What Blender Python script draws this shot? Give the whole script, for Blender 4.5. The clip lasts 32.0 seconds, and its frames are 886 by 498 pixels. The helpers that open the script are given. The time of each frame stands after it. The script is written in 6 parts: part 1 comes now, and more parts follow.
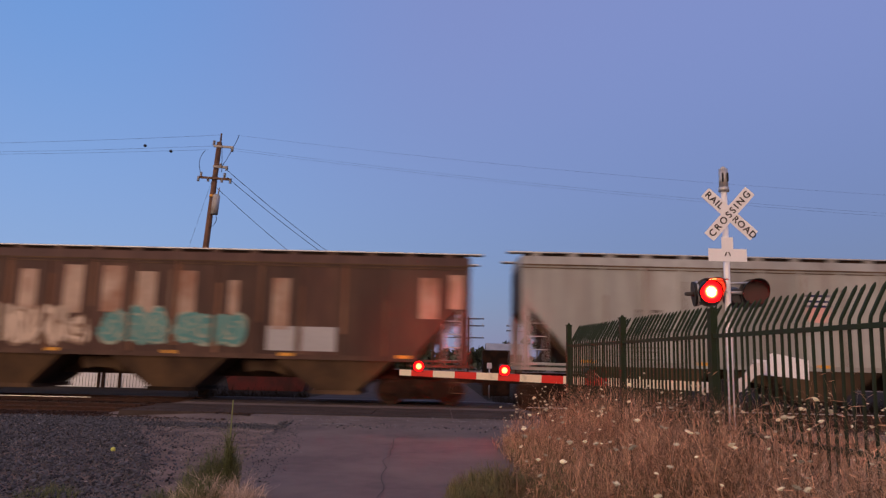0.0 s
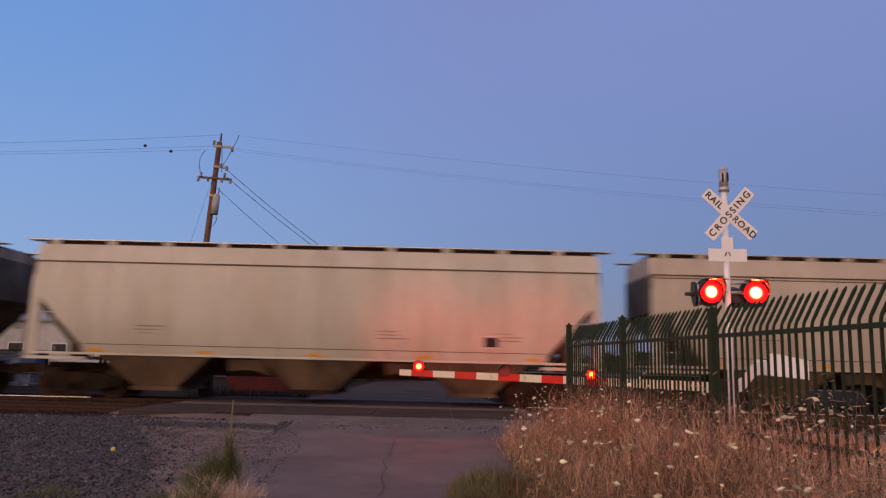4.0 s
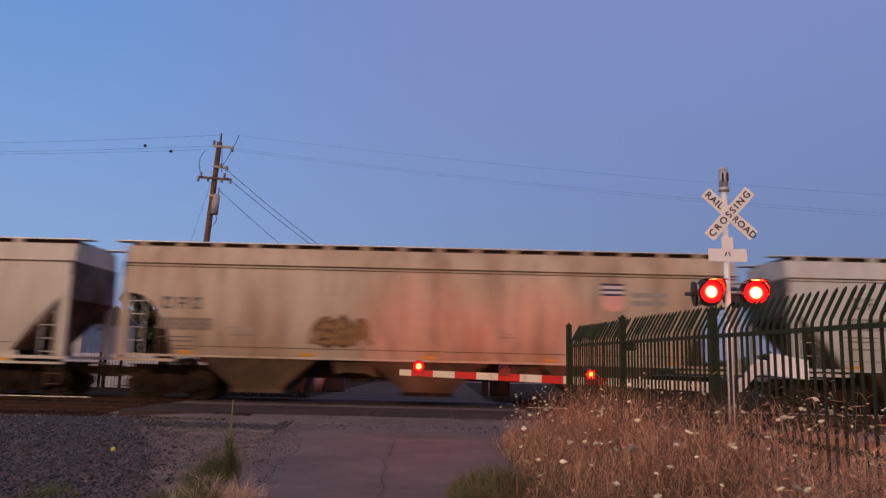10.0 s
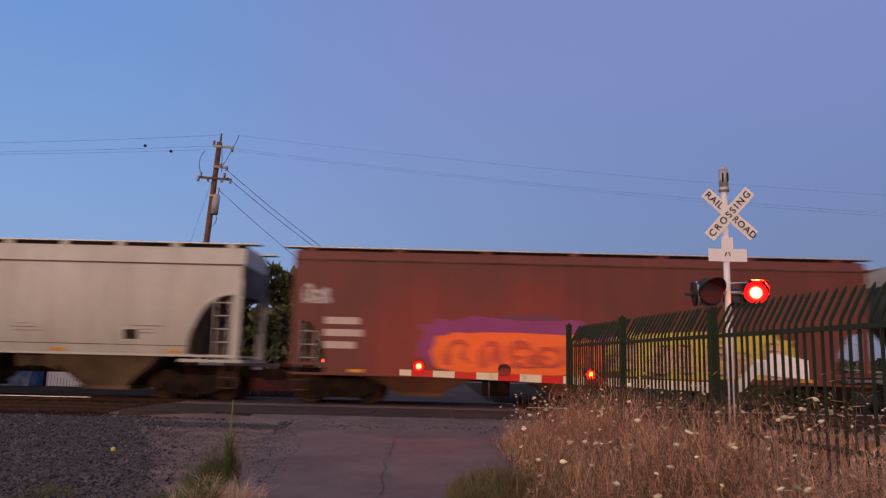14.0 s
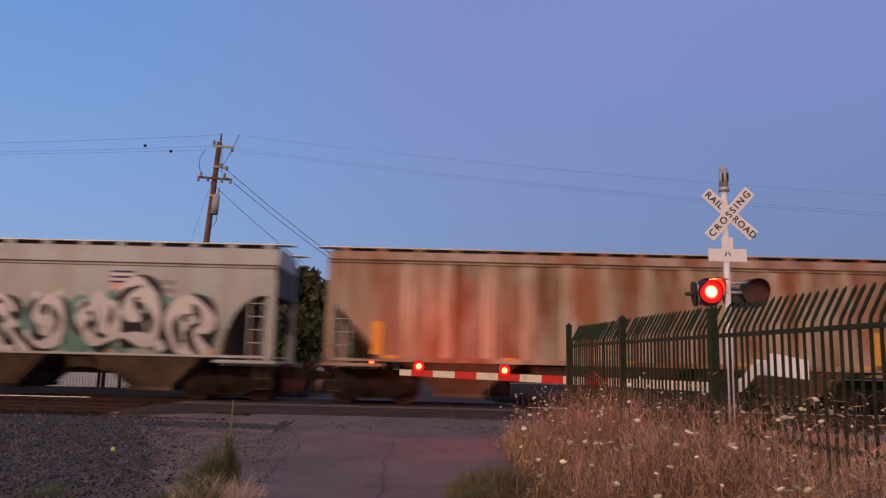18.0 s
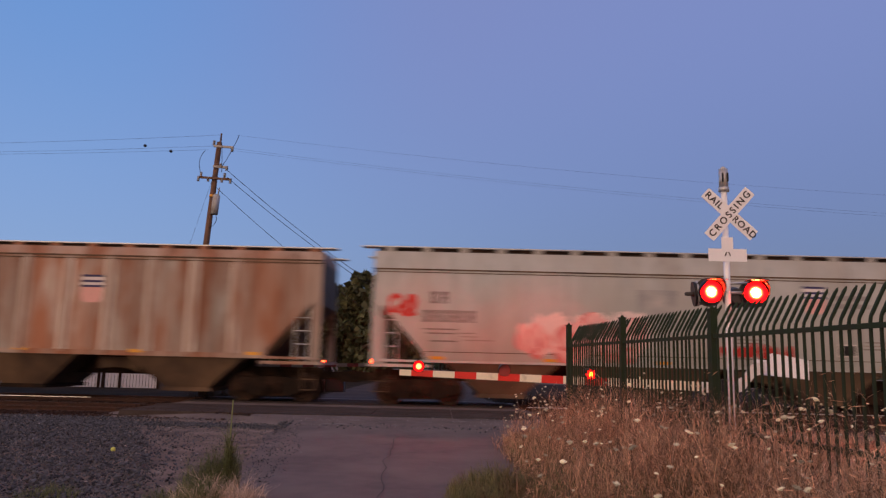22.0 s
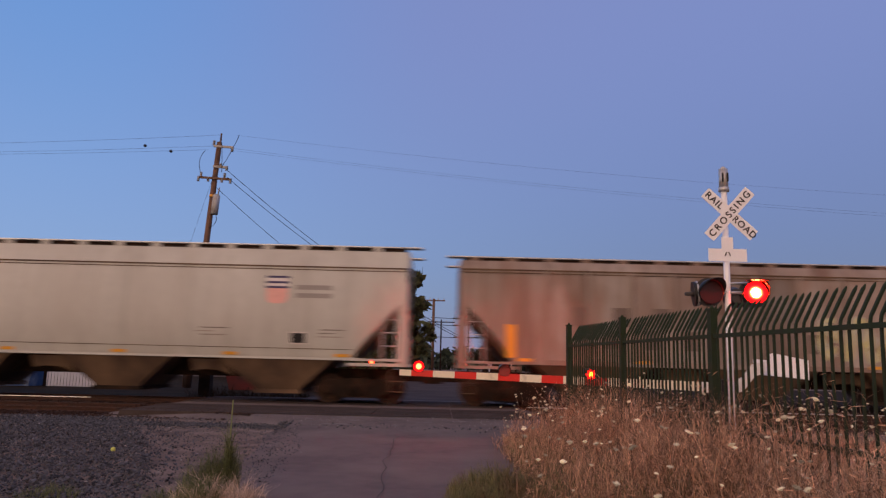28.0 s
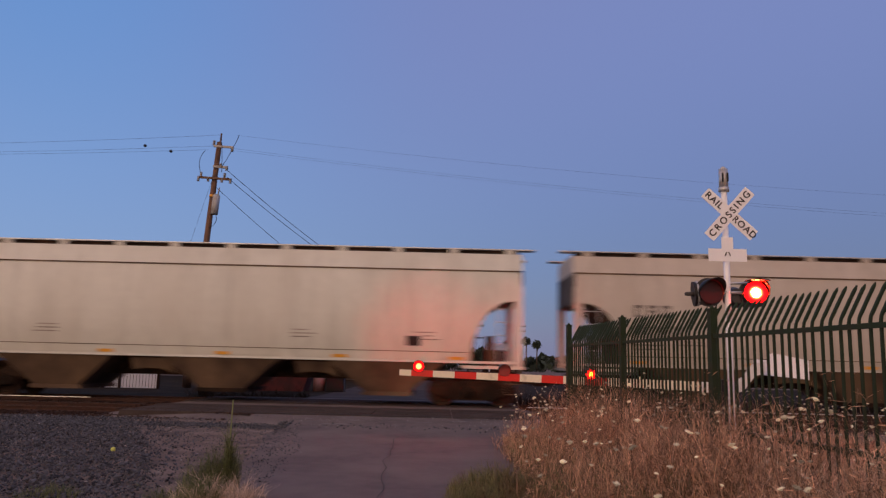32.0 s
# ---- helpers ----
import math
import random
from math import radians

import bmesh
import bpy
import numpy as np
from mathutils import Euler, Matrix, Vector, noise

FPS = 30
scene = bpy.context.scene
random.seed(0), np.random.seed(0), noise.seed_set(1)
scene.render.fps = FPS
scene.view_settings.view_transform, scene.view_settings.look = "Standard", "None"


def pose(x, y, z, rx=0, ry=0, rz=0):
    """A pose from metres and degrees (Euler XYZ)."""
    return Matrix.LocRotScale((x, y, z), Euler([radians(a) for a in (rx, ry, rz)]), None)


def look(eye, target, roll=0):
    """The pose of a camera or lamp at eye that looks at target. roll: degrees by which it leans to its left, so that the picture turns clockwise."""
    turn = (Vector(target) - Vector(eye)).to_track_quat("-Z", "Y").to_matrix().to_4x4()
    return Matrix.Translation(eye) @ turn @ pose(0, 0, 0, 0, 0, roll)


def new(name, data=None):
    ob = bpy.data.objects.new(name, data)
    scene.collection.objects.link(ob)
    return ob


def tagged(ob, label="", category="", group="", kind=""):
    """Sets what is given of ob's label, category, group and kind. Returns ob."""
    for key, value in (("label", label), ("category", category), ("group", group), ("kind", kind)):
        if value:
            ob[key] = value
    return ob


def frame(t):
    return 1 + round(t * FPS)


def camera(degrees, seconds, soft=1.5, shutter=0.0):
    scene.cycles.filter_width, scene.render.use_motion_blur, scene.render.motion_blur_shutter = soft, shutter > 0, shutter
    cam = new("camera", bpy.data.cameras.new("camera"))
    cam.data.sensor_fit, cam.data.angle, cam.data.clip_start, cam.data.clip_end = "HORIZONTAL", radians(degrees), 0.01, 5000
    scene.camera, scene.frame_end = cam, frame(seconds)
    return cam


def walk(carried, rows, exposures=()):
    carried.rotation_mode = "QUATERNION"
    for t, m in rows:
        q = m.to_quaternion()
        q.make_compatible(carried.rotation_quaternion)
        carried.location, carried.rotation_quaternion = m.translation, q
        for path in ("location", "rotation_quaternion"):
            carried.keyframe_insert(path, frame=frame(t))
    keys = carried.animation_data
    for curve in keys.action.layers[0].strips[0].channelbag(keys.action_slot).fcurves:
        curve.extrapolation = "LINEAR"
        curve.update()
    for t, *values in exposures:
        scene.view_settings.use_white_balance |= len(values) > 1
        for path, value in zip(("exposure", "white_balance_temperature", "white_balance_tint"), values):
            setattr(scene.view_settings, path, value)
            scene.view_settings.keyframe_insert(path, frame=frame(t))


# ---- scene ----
cam = camera(62.2, 32.0, soft=1.3, shutter=0.45)
EYE = (0.0, 0.0, 1.3)
VIEW = look(EYE, (0.0, 100.0, 1.3 + 100.0 * 205 / 1300), 1.35)
walk(cam, [(0.0, VIEW), (32.0, VIEW)],
     [(0.0, 0.14), (2.0, 0.01), (3.0, 0.10), (6.0, 0.05), (7.0, -0.09), (9.0, -0.02), (10.0, 0.05), (12.0, 0.11), (14.0, 0.07), (17.0, 0.10), (20.0, 0.04), (24.0, 0.08), (30.0, 0.09), (31.0, 0.03), (32.0, -0.03)])

# ---- light: dusk sky, the sun just gone behind the camera ----
world = bpy.data.worlds.new("dusk_sky")
scene.world = world
world.use_nodes = True
wn, wl = world.node_tree.nodes, world.node_tree.links
sky = wn.new("ShaderNodeTexSky")
sky.sky_type = "NISHITA"
sky.sun_disc = False
sky.sun_elevation = radians(1.0)
sky.sun_rotation = radians(200)
sky.air_density, sky.dust_density, sky.ozone_density = 1.0, 0.3, 4.0
bg = wn["Background"]
bg.inputs["Strength"].default_value = 1.0
way = wn.new("ShaderNodeTexCoord")


def facing(direction, lo, hi):
    """How far the sky's direction turns towards a given one: 0 at lo, 1 at hi, eased."""
    dot = wn.new("ShaderNodeVectorMath")
    dot.operation = "DOT_PRODUCT"
    dot.inputs[1].default_value = Vector(direction).normalized()
    wl.new(way.outputs["Generated"], dot.inputs[0])
    r = wn.new("ShaderNodeMapRange")
    r.interpolation_type = "SMOOTHSTEP"
    r.inputs["From Min"].default_value, r.inputs["From Max"].default_value = lo, hi
    wl.new(dot.outputs["Value"], r.inputs["Value"])
    return r.outputs["Result"]


def blend(f, a, b, kind="MIX"):
    x = wn.new("ShaderNodeMix")
    x.data_type, x.blend_type = "RGBA", kind
    for key, v in (("Factor", f), ("A", a), ("B", b)):
        if isinstance(v, (tuple, float)):
            x.inputs[key].default_value = (*v, 1) if isinstance(v, tuple) else v
        else:
            wl.new(v, x.inputs[key])
    return x.outputs["Result"]


# twilight: mauve low down, paler to the west, blue above, dusky violet overhead, the afterglow behind
east_west = blend(facing((1, 0.35, 0), -0.35, 0.85), (0.25, 0.36, 0.625), (0.15, 0.175, 0.322))
dome = blend(facing((0, 0, 1), 0.06, 0.5), east_west, blend(facing((1, 0.35, 0), -0.2, 0.35), (0.15, 0.292, 0.615), (0.21, 0.243, 0.48)))
dome = blend(facing((0, 0, 1), 0.5, 0.95), dome, (0.35, 0.335, 0.49))
glow_sky = blend(facing((-0.45, -0.9, 0.12), 0.1, 1.0), dome, (1.16, 0.625, 0.37))
wl.new(blend(0.12, glow_sky, sky.outputs["Color"]), bg.inputs["Color"])

sun = new("sun", bpy.data.lights.new("sun", "SUN"))
sun.data.energy, sun.data.angle, sun.data.color = 0.8, radians(50), (1.0, 0.77, 0.57)
sun.matrix_world = look((-60, -86, 30), (0, 20, 0))

# ---- materials ----
def mat(name, base, rough=0.7, metal=0.0, vary=0.25, scale=6.0, second=None, amount=0.5, streak=0.0, bump=0.15,
        bscale=None, spec=0.4, island=0.0, sharp=0.12, objvary=0.0, drawn=None, thin=0.0):
    """A painted or natural surface: base colour broken up by a broad and a fine noise, a second colour in patches, streaks that run down."""
    m = bpy.data.materials.new(name)
    m.use_nodes = True
    n, l = m.node_tree.nodes, m.node_tree.links
    b = n["Principled BSDF"]
    b.inputs["Roughness"].default_value, b.inputs["Metallic"].default_value = rough, metal
    b.inputs["Specular IOR Level"].default_value = spec
    tc = n.new("ShaderNodeTexCoord")

    def noise_tex(s, detail=5.0, stretch=None):
        t = n.new("ShaderNodeTexNoise")
        t.inputs["Scale"].default_value, t.inputs["Detail"].default_value = s, detail
        if stretch:
            mp = n.new("ShaderNodeMapping")
            mp.inputs["Scale"].default_value = stretch
            l.new(tc.outputs["Object"], mp.inputs["Vector"])
            l.new(mp.outputs["Vector"], t.inputs["Vector"])
        else:
            l.new(tc.outputs["Object"], t.inputs["Vector"])
        return t

    def ramp(src, a, z):
        r = n.new("ShaderNodeMapRange")
        r.inputs["From Min"].default_value, r.inputs["From Max"].default_value = a, z
        l.new(src, r.inputs["Value"])
        return r.outputs["Result"]

    def mix(f, a, c, kind="MIX"):
        x = n.new("ShaderNodeMix")
        x.data_type, x.blend_type = "RGBA", kind
        if isinstance(f, float):
            x.inputs["Factor"].default_value = f
        else:
            l.new(f, x.inputs["Factor"])
        for key, v in (("A", a), ("B", c)):
            if isinstance(v, tuple):
                x.inputs[key].default_value = (*v[:3], 1)
            else:
                l.new(v, x.inputs[key])
        return x.outputs["Result"]

    lo, hi = tuple(c * (1 - vary) for c in base), tuple(min(1, c * (1 + vary)) for c in base)
    broad, fine = noise_tex(scale * 0.2, 4), noise_tex(scale * 3, 6)
    col = mix(ramp(broad.outputs["Fac"], 0.3, 0.7), lo, hi)
    col = mix(ramp(fine.outputs["Fac"], 0.25, 0.75), mix(0.5, col, lo), mix(0.5, col, hi))
    if second:
        a = 0.5 + (0.5 - amount) * 0.5
        patch = noise_tex(1.0, 8, drawn) if drawn else noise_tex(scale * 0.45, 9)
        col = mix(ramp(patch.outputs["Fac"], a - sharp, a + sharp), col, second)
    if streak:
        st = noise_tex(1.0, 6, (2.6, 2.6, 0.16))
        st2 = noise_tex(1.0, 5, (9.0, 9.0, 0.4))
        f = n.new("ShaderNodeMath")
        f.operation = "MULTIPLY"
        l.new(ramp(st.outputs["Fac"], 0.42, 0.72), f.inputs[0])
        l.new(ramp(st2.outputs["Fac"], 0.3, 0.7), f.inputs[1])
        g = n.new("ShaderNodeMath")
        g.operation = "MULTIPLY"
        g.inputs[1].default_value = streak
        l.new(f.outputs[0], g.inputs[0])
        col = mix(g.outputs[0], col, tuple(c * 0.35 for c in (second or base)))
    if island or objvary:
        inf = n.new("ShaderNodeNewGeometry") if island else n.new("ShaderNodeObjectInfo")
        out = inf.outputs["Random Per Island"] if island else inf.outputs["Random"]
        v = n.new("ShaderNodeMapRange")
        d = island or objvary
        v.inputs["To Min"].default_value, v.inputs["To Max"].default_value = 1 - d, 1 + d
        l.new(out, v.inputs["Value"])
        cb = n.new("ShaderNodeCombineColor")
        for k in range(3):
            l.new(v.outputs["Result"], cb.inputs[k])
        col = mix(1.0, col, cb.outputs["Color"], "MULTIPLY")
    l.new(col, b.inputs["Base Color"])
    rr = n.new("ShaderNodeMapRange")
    rr.inputs["To Min"].default_value, rr.inputs["To Max"].default_value = max(0.02, rough - 0.12), min(1, rough + 0.12)
    l.new(fine.outputs["Fac"], rr.inputs["Value"])
    l.new(rr.outputs["Result"], b.inputs["Roughness"])
    if bump:
        bp = n.new("ShaderNodeBump")
        bp.inputs["Strength"].default_value, bp.inputs["Distance"].default_value = bump, 0.02
        bt = noise_tex(bscale or scale * 4, 6)
        l.new(bt.outputs["Fac"], bp.inputs["Height"])
        l.new(bp.outputs["Normal"], b.inputs["Normal"])
    if thin:
        tl, ms = n.new("ShaderNodeBsdfTranslucent"), n.new("ShaderNodeMixShader")
        l.new(col, tl.inputs["Color"])
        ms.inputs["Fac"].default_value = thin
        l.new(b.outputs["BSDF"], ms.inputs[1])
        l.new(tl.outputs["BSDF"], ms.inputs[2])
        l.new(ms.outputs["Shader"], n["Material Output"].inputs["Surface"])
    return m


def glow(name, color, strength):
    m = bpy.data.materials.new(name)
    m.use_nodes = True
    n, l = m.node_tree.nodes, m.node_tree.links
    b = n["Principled BSDF"]
    b.inputs["Base Color"].default_value = (*[min(1, c * 0.05) for c in color], 1)
    b.inputs["Specular IOR Level"].default_value = 0.1
    b.inputs["Emission Color"].default_value = (*color, 1)
    b.inputs["Emission Strength"].default_value = strength
    return m


def beam(name, r, peak, edge):
    """A lit lens: a yellow-white middle that falls to deep red at its rim."""
    m = glow(name, (1.0, 0.004, 0.003), 1.0)
    n, l = m.node_tree.nodes, m.node_tree.links
    tc, mp, ln = n.new("ShaderNodeTexCoord"), n.new("ShaderNodeMapping"), n.new("ShaderNodeVectorMath")
    mp.inputs["Scale"].default_value = (1, 0, 1)
    ln.operation = "LENGTH"
    fall, pw = n.new("ShaderNodeMapRange"), n.new("ShaderNodeMath")
    fall.inputs["From Min"].default_value, fall.inputs["From Max"].default_value = r * 0.44, r * 0.86
    fall.inputs["To Min"].default_value, fall.inputs["To Max"].default_value = 1.0, 0.0
    pw.operation = "POWER"
    pw.inputs[1].default_value = 2.0
    sc, hue = n.new("ShaderNodeMapRange"), n.new("ShaderNodeMix")
    sc.inputs["To Min"].default_value, sc.inputs["To Max"].default_value = edge, peak
    hue.data_type = "RGBA"
    hue.inputs["A"].default_value, hue.inputs["B"].default_value = (1.0, 0.002, 0.003, 1), (1.0, 0.085, 0.014, 1)
    l.new(tc.outputs["Object"], mp.inputs["Vector"])
    l.new(mp.outputs["Vector"], ln.inputs[0])
    l.new(ln.outputs["Value"], fall.inputs["Value"])
    l.new(fall.outputs["Result"], pw.inputs[0])
    l.new(pw.outputs[0], sc.inputs["Value"])
    tight = n.new("ShaderNodeMath")
    tight.operation = "POWER"
    tight.inputs[1].default_value = 3.0
    l.new(pw.outputs[0], tight.inputs[0])
    l.new(tight.outputs[0], hue.inputs["Factor"])
    b = n["Principled BSDF"]
    l.new(sc.outputs["Result"], b.inputs["Emission Strength"])
    l.new(hue.outputs["Result"], b.inputs["Emission Color"])
    return m


M_GROUND = mat("dirt_ground", (0.235, 0.182, 0.154), 0.95, scale=4, second=(0.14, 0.11, 0.096), amount=0.5, bump=1.0, bscale=40, vary=0.35, spec=0.08)
# road colour with the shade behind the train put into it
M_ROADSHADE = mat("train_shaded_asphalt", (0.062, 0.048, 0.046), 0.9, scale=1.2, second=(0.085, 0.066, 0.06), amount=0.4, bump=0.5, bscale=60, vary=0.3, spec=0.1)
M_ROAD = mat("worn_asphalt", (0.145, 0.118, 0.111), 0.85, scale=1.6, second=(0.185, 0.152, 0.138), amount=0.4, bump=0.6, bscale=60, vary=0.35, spec=0.15)
M_PATCH = mat("pale_asphalt_wear", (0.27, 0.25, 0.235), 0.9, scale=6, second=(0.1, 0.095, 0.09), amount=0.55, bump=0.3)
M_CRACK = mat("crack_filler", (0.062, 0.055, 0.052), 0.9, scale=9, bump=0.2)
M_STONE = mat("dark_ballast_stone", (0.068, 0.069, 0.077), 0.9, scale=12, island=0.8, bump=0.4)
M_BALLAST = mat("ballast_bed", (0.04, 0.029, 0.025), 0.95, scale=9, second=(0.085, 0.055, 0.042), amount=0.5, bump=1.0, bscale=25, spec=0.1)
M_TIE = mat("creosoted_tie", (0.026, 0.016, 0.013), 0.9, scale=8, second=(0.044, 0.025, 0.018), amount=0.4, bump=0.5, objvary=0.3, spec=0.1)
M_RAIL = mat("rusty_rail_steel", (0.06, 0.026, 0.017), 0.85, scale=9, second=(0.04, 0.02, 0.014), bump=0.3)
M_SHINE = mat("polished_rail_head", (0.85, 0.84, 0.82), 0.3, 1.0, scale=20, vary=0.1, bump=0.05)
M_PANEL = mat("crossing_panel", (0.05, 0.039, 0.036), 0.95, spec=0.12, scale=3, second=(0.072, 0.057, 0.052), amount=0.4, bump=0.5, bscale=40)
M_GREEN = mat("green_fence_paint", (0.021, 0.036, 0.016), 0.65, scale=8, vary=0.3, second=(0.034, 0.036, 0.02), amount=0.35, bump=0.1, spec=0.22)
M_GALV = mat("galvanised_steel", (0.55, 0.55, 0.54), 0.45, 0.6, scale=14, vary=0.2, bump=0.1)
M_WHITE = mat("white_paint", (0.75, 0.74, 0.72), 0.5, scale=5, vary=0.08, second=(0.5, 0.47, 0.42), amount=0.25, bump=0.08)
M_SIGN = mat("reflective_white_sheeting", (0.9, 0.91, 0.93), 0.35, scale=8, vary=0.04, bump=0.03)
M_BLACK = mat("black_paint", (0.012, 0.012, 0.013), 0.45, scale=9, vary=0.3, bump=0.06)
M_DISC = mat("sooty_disc_paint", (0.05, 0.045, 0.045), 0.6, scale=9, vary=0.3, bump=0.06)
# verge colour holds the shade that the train throws behind it
M_VERGE = mat("train_shaded_verge", (0.024, 0.018, 0.012), 0.95, scale=1.5, second=(0.04, 0.028, 0.018), amount=0.4, bump=0.8, bscale=9, spec=0.05)
M_LETTER = mat("black_lettering", (0.015, 0.014, 0.014), 0.6, scale=9, bump=0.03)
M_REDTAPE = mat("red_reflective_tape", (0.72, 0.03, 0.02), 0.4, scale=12, vary=0.12, bump=0.03)
M_ARM = mat("gate_arm_white", (0.85, 0.78, 0.6), 0.45, scale=10, vary=0.08, second=(0.5, 0.45, 0.34), amount=0.2, bump=0.05)
# far gate's cream and red, darkened for the train's shadow on its arm
M_SHADEARM = mat("train_shaded_arm_cream", (0.2, 0.17, 0.15), 0.7, scale=10, vary=0.2, bump=0.05)
M_SHADERED = mat("train_shaded_arm_red", (0.15, 0.03, 0.028), 0.7, scale=10, vary=0.2, bump=0.05)
M_WOODPOLE = mat("weathered_pole_wood", (0.17, 0.095, 0.06), 0.85, scale=6, second=(0.09, 0.055, 0.04), amount=0.4, streak=0.6, bump=0.5)
M_WIRE = mat("black_cable", (0.012, 0.012, 0.014), 0.7, scale=20, bump=0.02)
M_CERAMIC = mat("grey_insulator", (0.35, 0.34, 0.33), 0.35, scale=20, bump=0.03)
M_TANK = mat("grey_transformer_paint", (0.4, 0.42, 0.43), 0.5, scale=8, second=(0.3, 0.26, 0.22), amount=0.3, bump=0.05)
M_DARK = mat("sooty_underframe", (0.017, 0.012, 0.009), 0.85, scale=6, second=(0.045, 0.024, 0.015), amount=0.4, bump=0.3, spec=0.1)
M_WHEEL = mat("brown_wheel_steel", (0.035, 0.022, 0.016), 0.7, 0.1, scale=9, second=(0.06, 0.033, 0.022), bump=0.2, spec=0.15)
M_YELLOW = mat("yellow_reflector", (0.75, 0.36, 0.04), 0.5, scale=9, vary=0.15, bump=0.04)
M_DRY = mat("dry_weed", (0.64, 0.4, 0.255), 0.9, vary=0.5, scale=5, island=0.85, second=(0.35, 0.19, 0.115), amount=0.45, bump=0.0, thin=0.3)
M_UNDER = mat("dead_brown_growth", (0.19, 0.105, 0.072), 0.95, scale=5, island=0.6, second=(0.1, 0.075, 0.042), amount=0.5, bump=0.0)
M_PEBBLE = mat("pale_pebble", (0.3, 0.27, 0.25), 0.9, scale=12, island=0.5, bump=0.3)
M_STRAW = mat("straw_grass", (0.82, 0.62, 0.46), 0.85, vary=0.35, scale=5, second=(0.42, 0.25, 0.15), amount=0.35, island=0.5, bump=0.0, thin=0.3)
M_GRASS = mat("green_weed", (0.165, 0.185, 0.08), 0.8, scale=5, island=0.5, second=(0.14, 0.15, 0.06), amount=0.4, bump=0.0, thin=0.35)
M_UMBEL = mat("cream_seed_head", (0.92, 0.75, 0.55), 0.9, scale=60, vary=0.35, objvary=0.6, bump=0.3)
M_OLIVE = mat("browning_weed", (0.2, 0.2, 0.085), 0.85, scale=5, island=0.6, second=(0.2, 0.13, 0.075), amount=0.45, bump=0.0, thin=0.3)
M_LEAF = mat("tree_leaf", (0.06, 0.072, 0.028), 0.8, scale=2, island=0.5, second=(0.095, 0.095, 0.04), amount=0.4, bump=0.0)
M_FARLEAF = mat("distant_leaf", (0.035, 0.05, 0.035), 0.9, scale=1, island=0.4, bump=0.0)
M_BARK = mat("brown_bark", (0.1, 0.07, 0.05), 0.9, scale=6, second=(0.06, 0.045, 0.035), bump=0.6)
M_LENSDARK = mat("unlit_red_lens", (0.05, 0.005, 0.005), 0.4, scale=20, vary=0.2, bump=0.15, bscale=90)
M_SMALLRED = mat("unlit_small_lens", (0.3, 0.035, 0.03), 0.4, scale=20, vary=0.2, bump=0.1)
M_HOT = glow("red_lamp_core", (1.0, 0.03, 0.008), 1300.0)
M_GLOW = beam("red_lamp_lens", 0.205, 40.0, 5.0)
M_HOTS = glow("small_lamp_core", (1.0, 0.012, 0.0007), 700.0)
M_HOTR = glow("rear_lamp_core", (1.0, 0.012, 0.008), 19000.0)
M_GLOWS = beam("small_lamp_lens", 0.1, 26.0, 4.0)
M_HOTF = glow("far_lamp_core", (1.0, 0.009, 0.005), 70.0)
M_GLOWF = beam("far_lamp_lens", 0.17, 8.0, 4.0)
M_RUSTRUN = mat("rust_run", (0.2, 0.085, 0.045), 0.8, scale=3, second=(0.3, 0.17, 0.1), amount=0.4, vary=0.3, objvary=0.35, drawn=(4, 4, 0.6))
M_GREYRUN = mat("grimy_run", (0.27, 0.23, 0.2), 0.8, scale=3, second=(0.2, 0.13, 0.09), amount=0.4, vary=0.2, objvary=0.3, drawn=(4, 4, 0.6))
M_STENCIL = mat("faded_stencil_ink", (0.3, 0.27, 0.24), 0.7, scale=12, vary=0.4, objvary=0.3, bump=0.02)
M_SLOT = mat("worn_concrete_pad", (0.42, 0.39, 0.36), 0.9, scale=3, second=(0.3, 0.27, 0.25), amount=0.4, bump=0.3)
M_WALL = mat("pale_building_wall", (0.5, 0.5, 0.5), 0.85, scale=2, second=(0.4, 0.4, 0.42), bump=0.1)
M_ROOFMETAL = mat("grey_metal_roof", (0.3, 0.32, 0.35), 0.6, 0.2, scale=3, bump=0.1)


# ---- mesh helpers ----
def box(bm, x0, x1, y0, y1, z0, z1, m=None):
    v = [bm.verts.new((x, y, z)) for x in (x0, x1) for y in (y0, y1) for z in (z0, z1)]
    if m:
        for p in v:
            p.co = m @ p.co
    for f in ((0, 1, 3, 2), (4, 6, 7, 5), (0, 4, 5, 1), (2, 3, 7, 6), (0, 2, 6, 4), (1, 5, 7, 3)):
        bm.faces.new([v[i] for i in f])
    return v


def prism(bm, pts, y0, y1, m=None):
    """A flat outline in x and z, drawn out from y0 to y1."""
    a = [bm.verts.new((x, y0, z)) for x, z in pts]
    b = [bm.verts.new((x, y1, z)) for x, z in pts]
    if m:
        for p in a + b:
            p.co = m @ p.co
    bm.faces.new(a)
    bm.faces.new(b[::-1])
    k = len(pts)
    for i in range(k):
        j = (i + 1) % k
        bm.faces.new((a[j], a[i], b[i], b[j]))


def rod(bm, p, q, r, n=8, r2=None):
    p, q = Vector(p), Vector(q)
    d = q - p
    m = d.to_track_quat("Z", "Y").to_matrix()
    r2 = r if r2 is None else r2
    a, b = [], []
    for i in range(n):
        c = Vector((math.cos(2 * math.pi * i / n), math.sin(2 * math.pi * i / n), 0))
        a.append(bm.verts.new(p + m @ (c * r)))
        b.append(bm.verts.new(q + m @ (c * r2)))
    bm.faces.new(a[::-1])
    bm.faces.new(b)
    for i in range(n):
        f = bm.faces.new((a[i], a[(i + 1) % n], b[(i + 1) % n], b[i]))
        f.smooth = n > 6


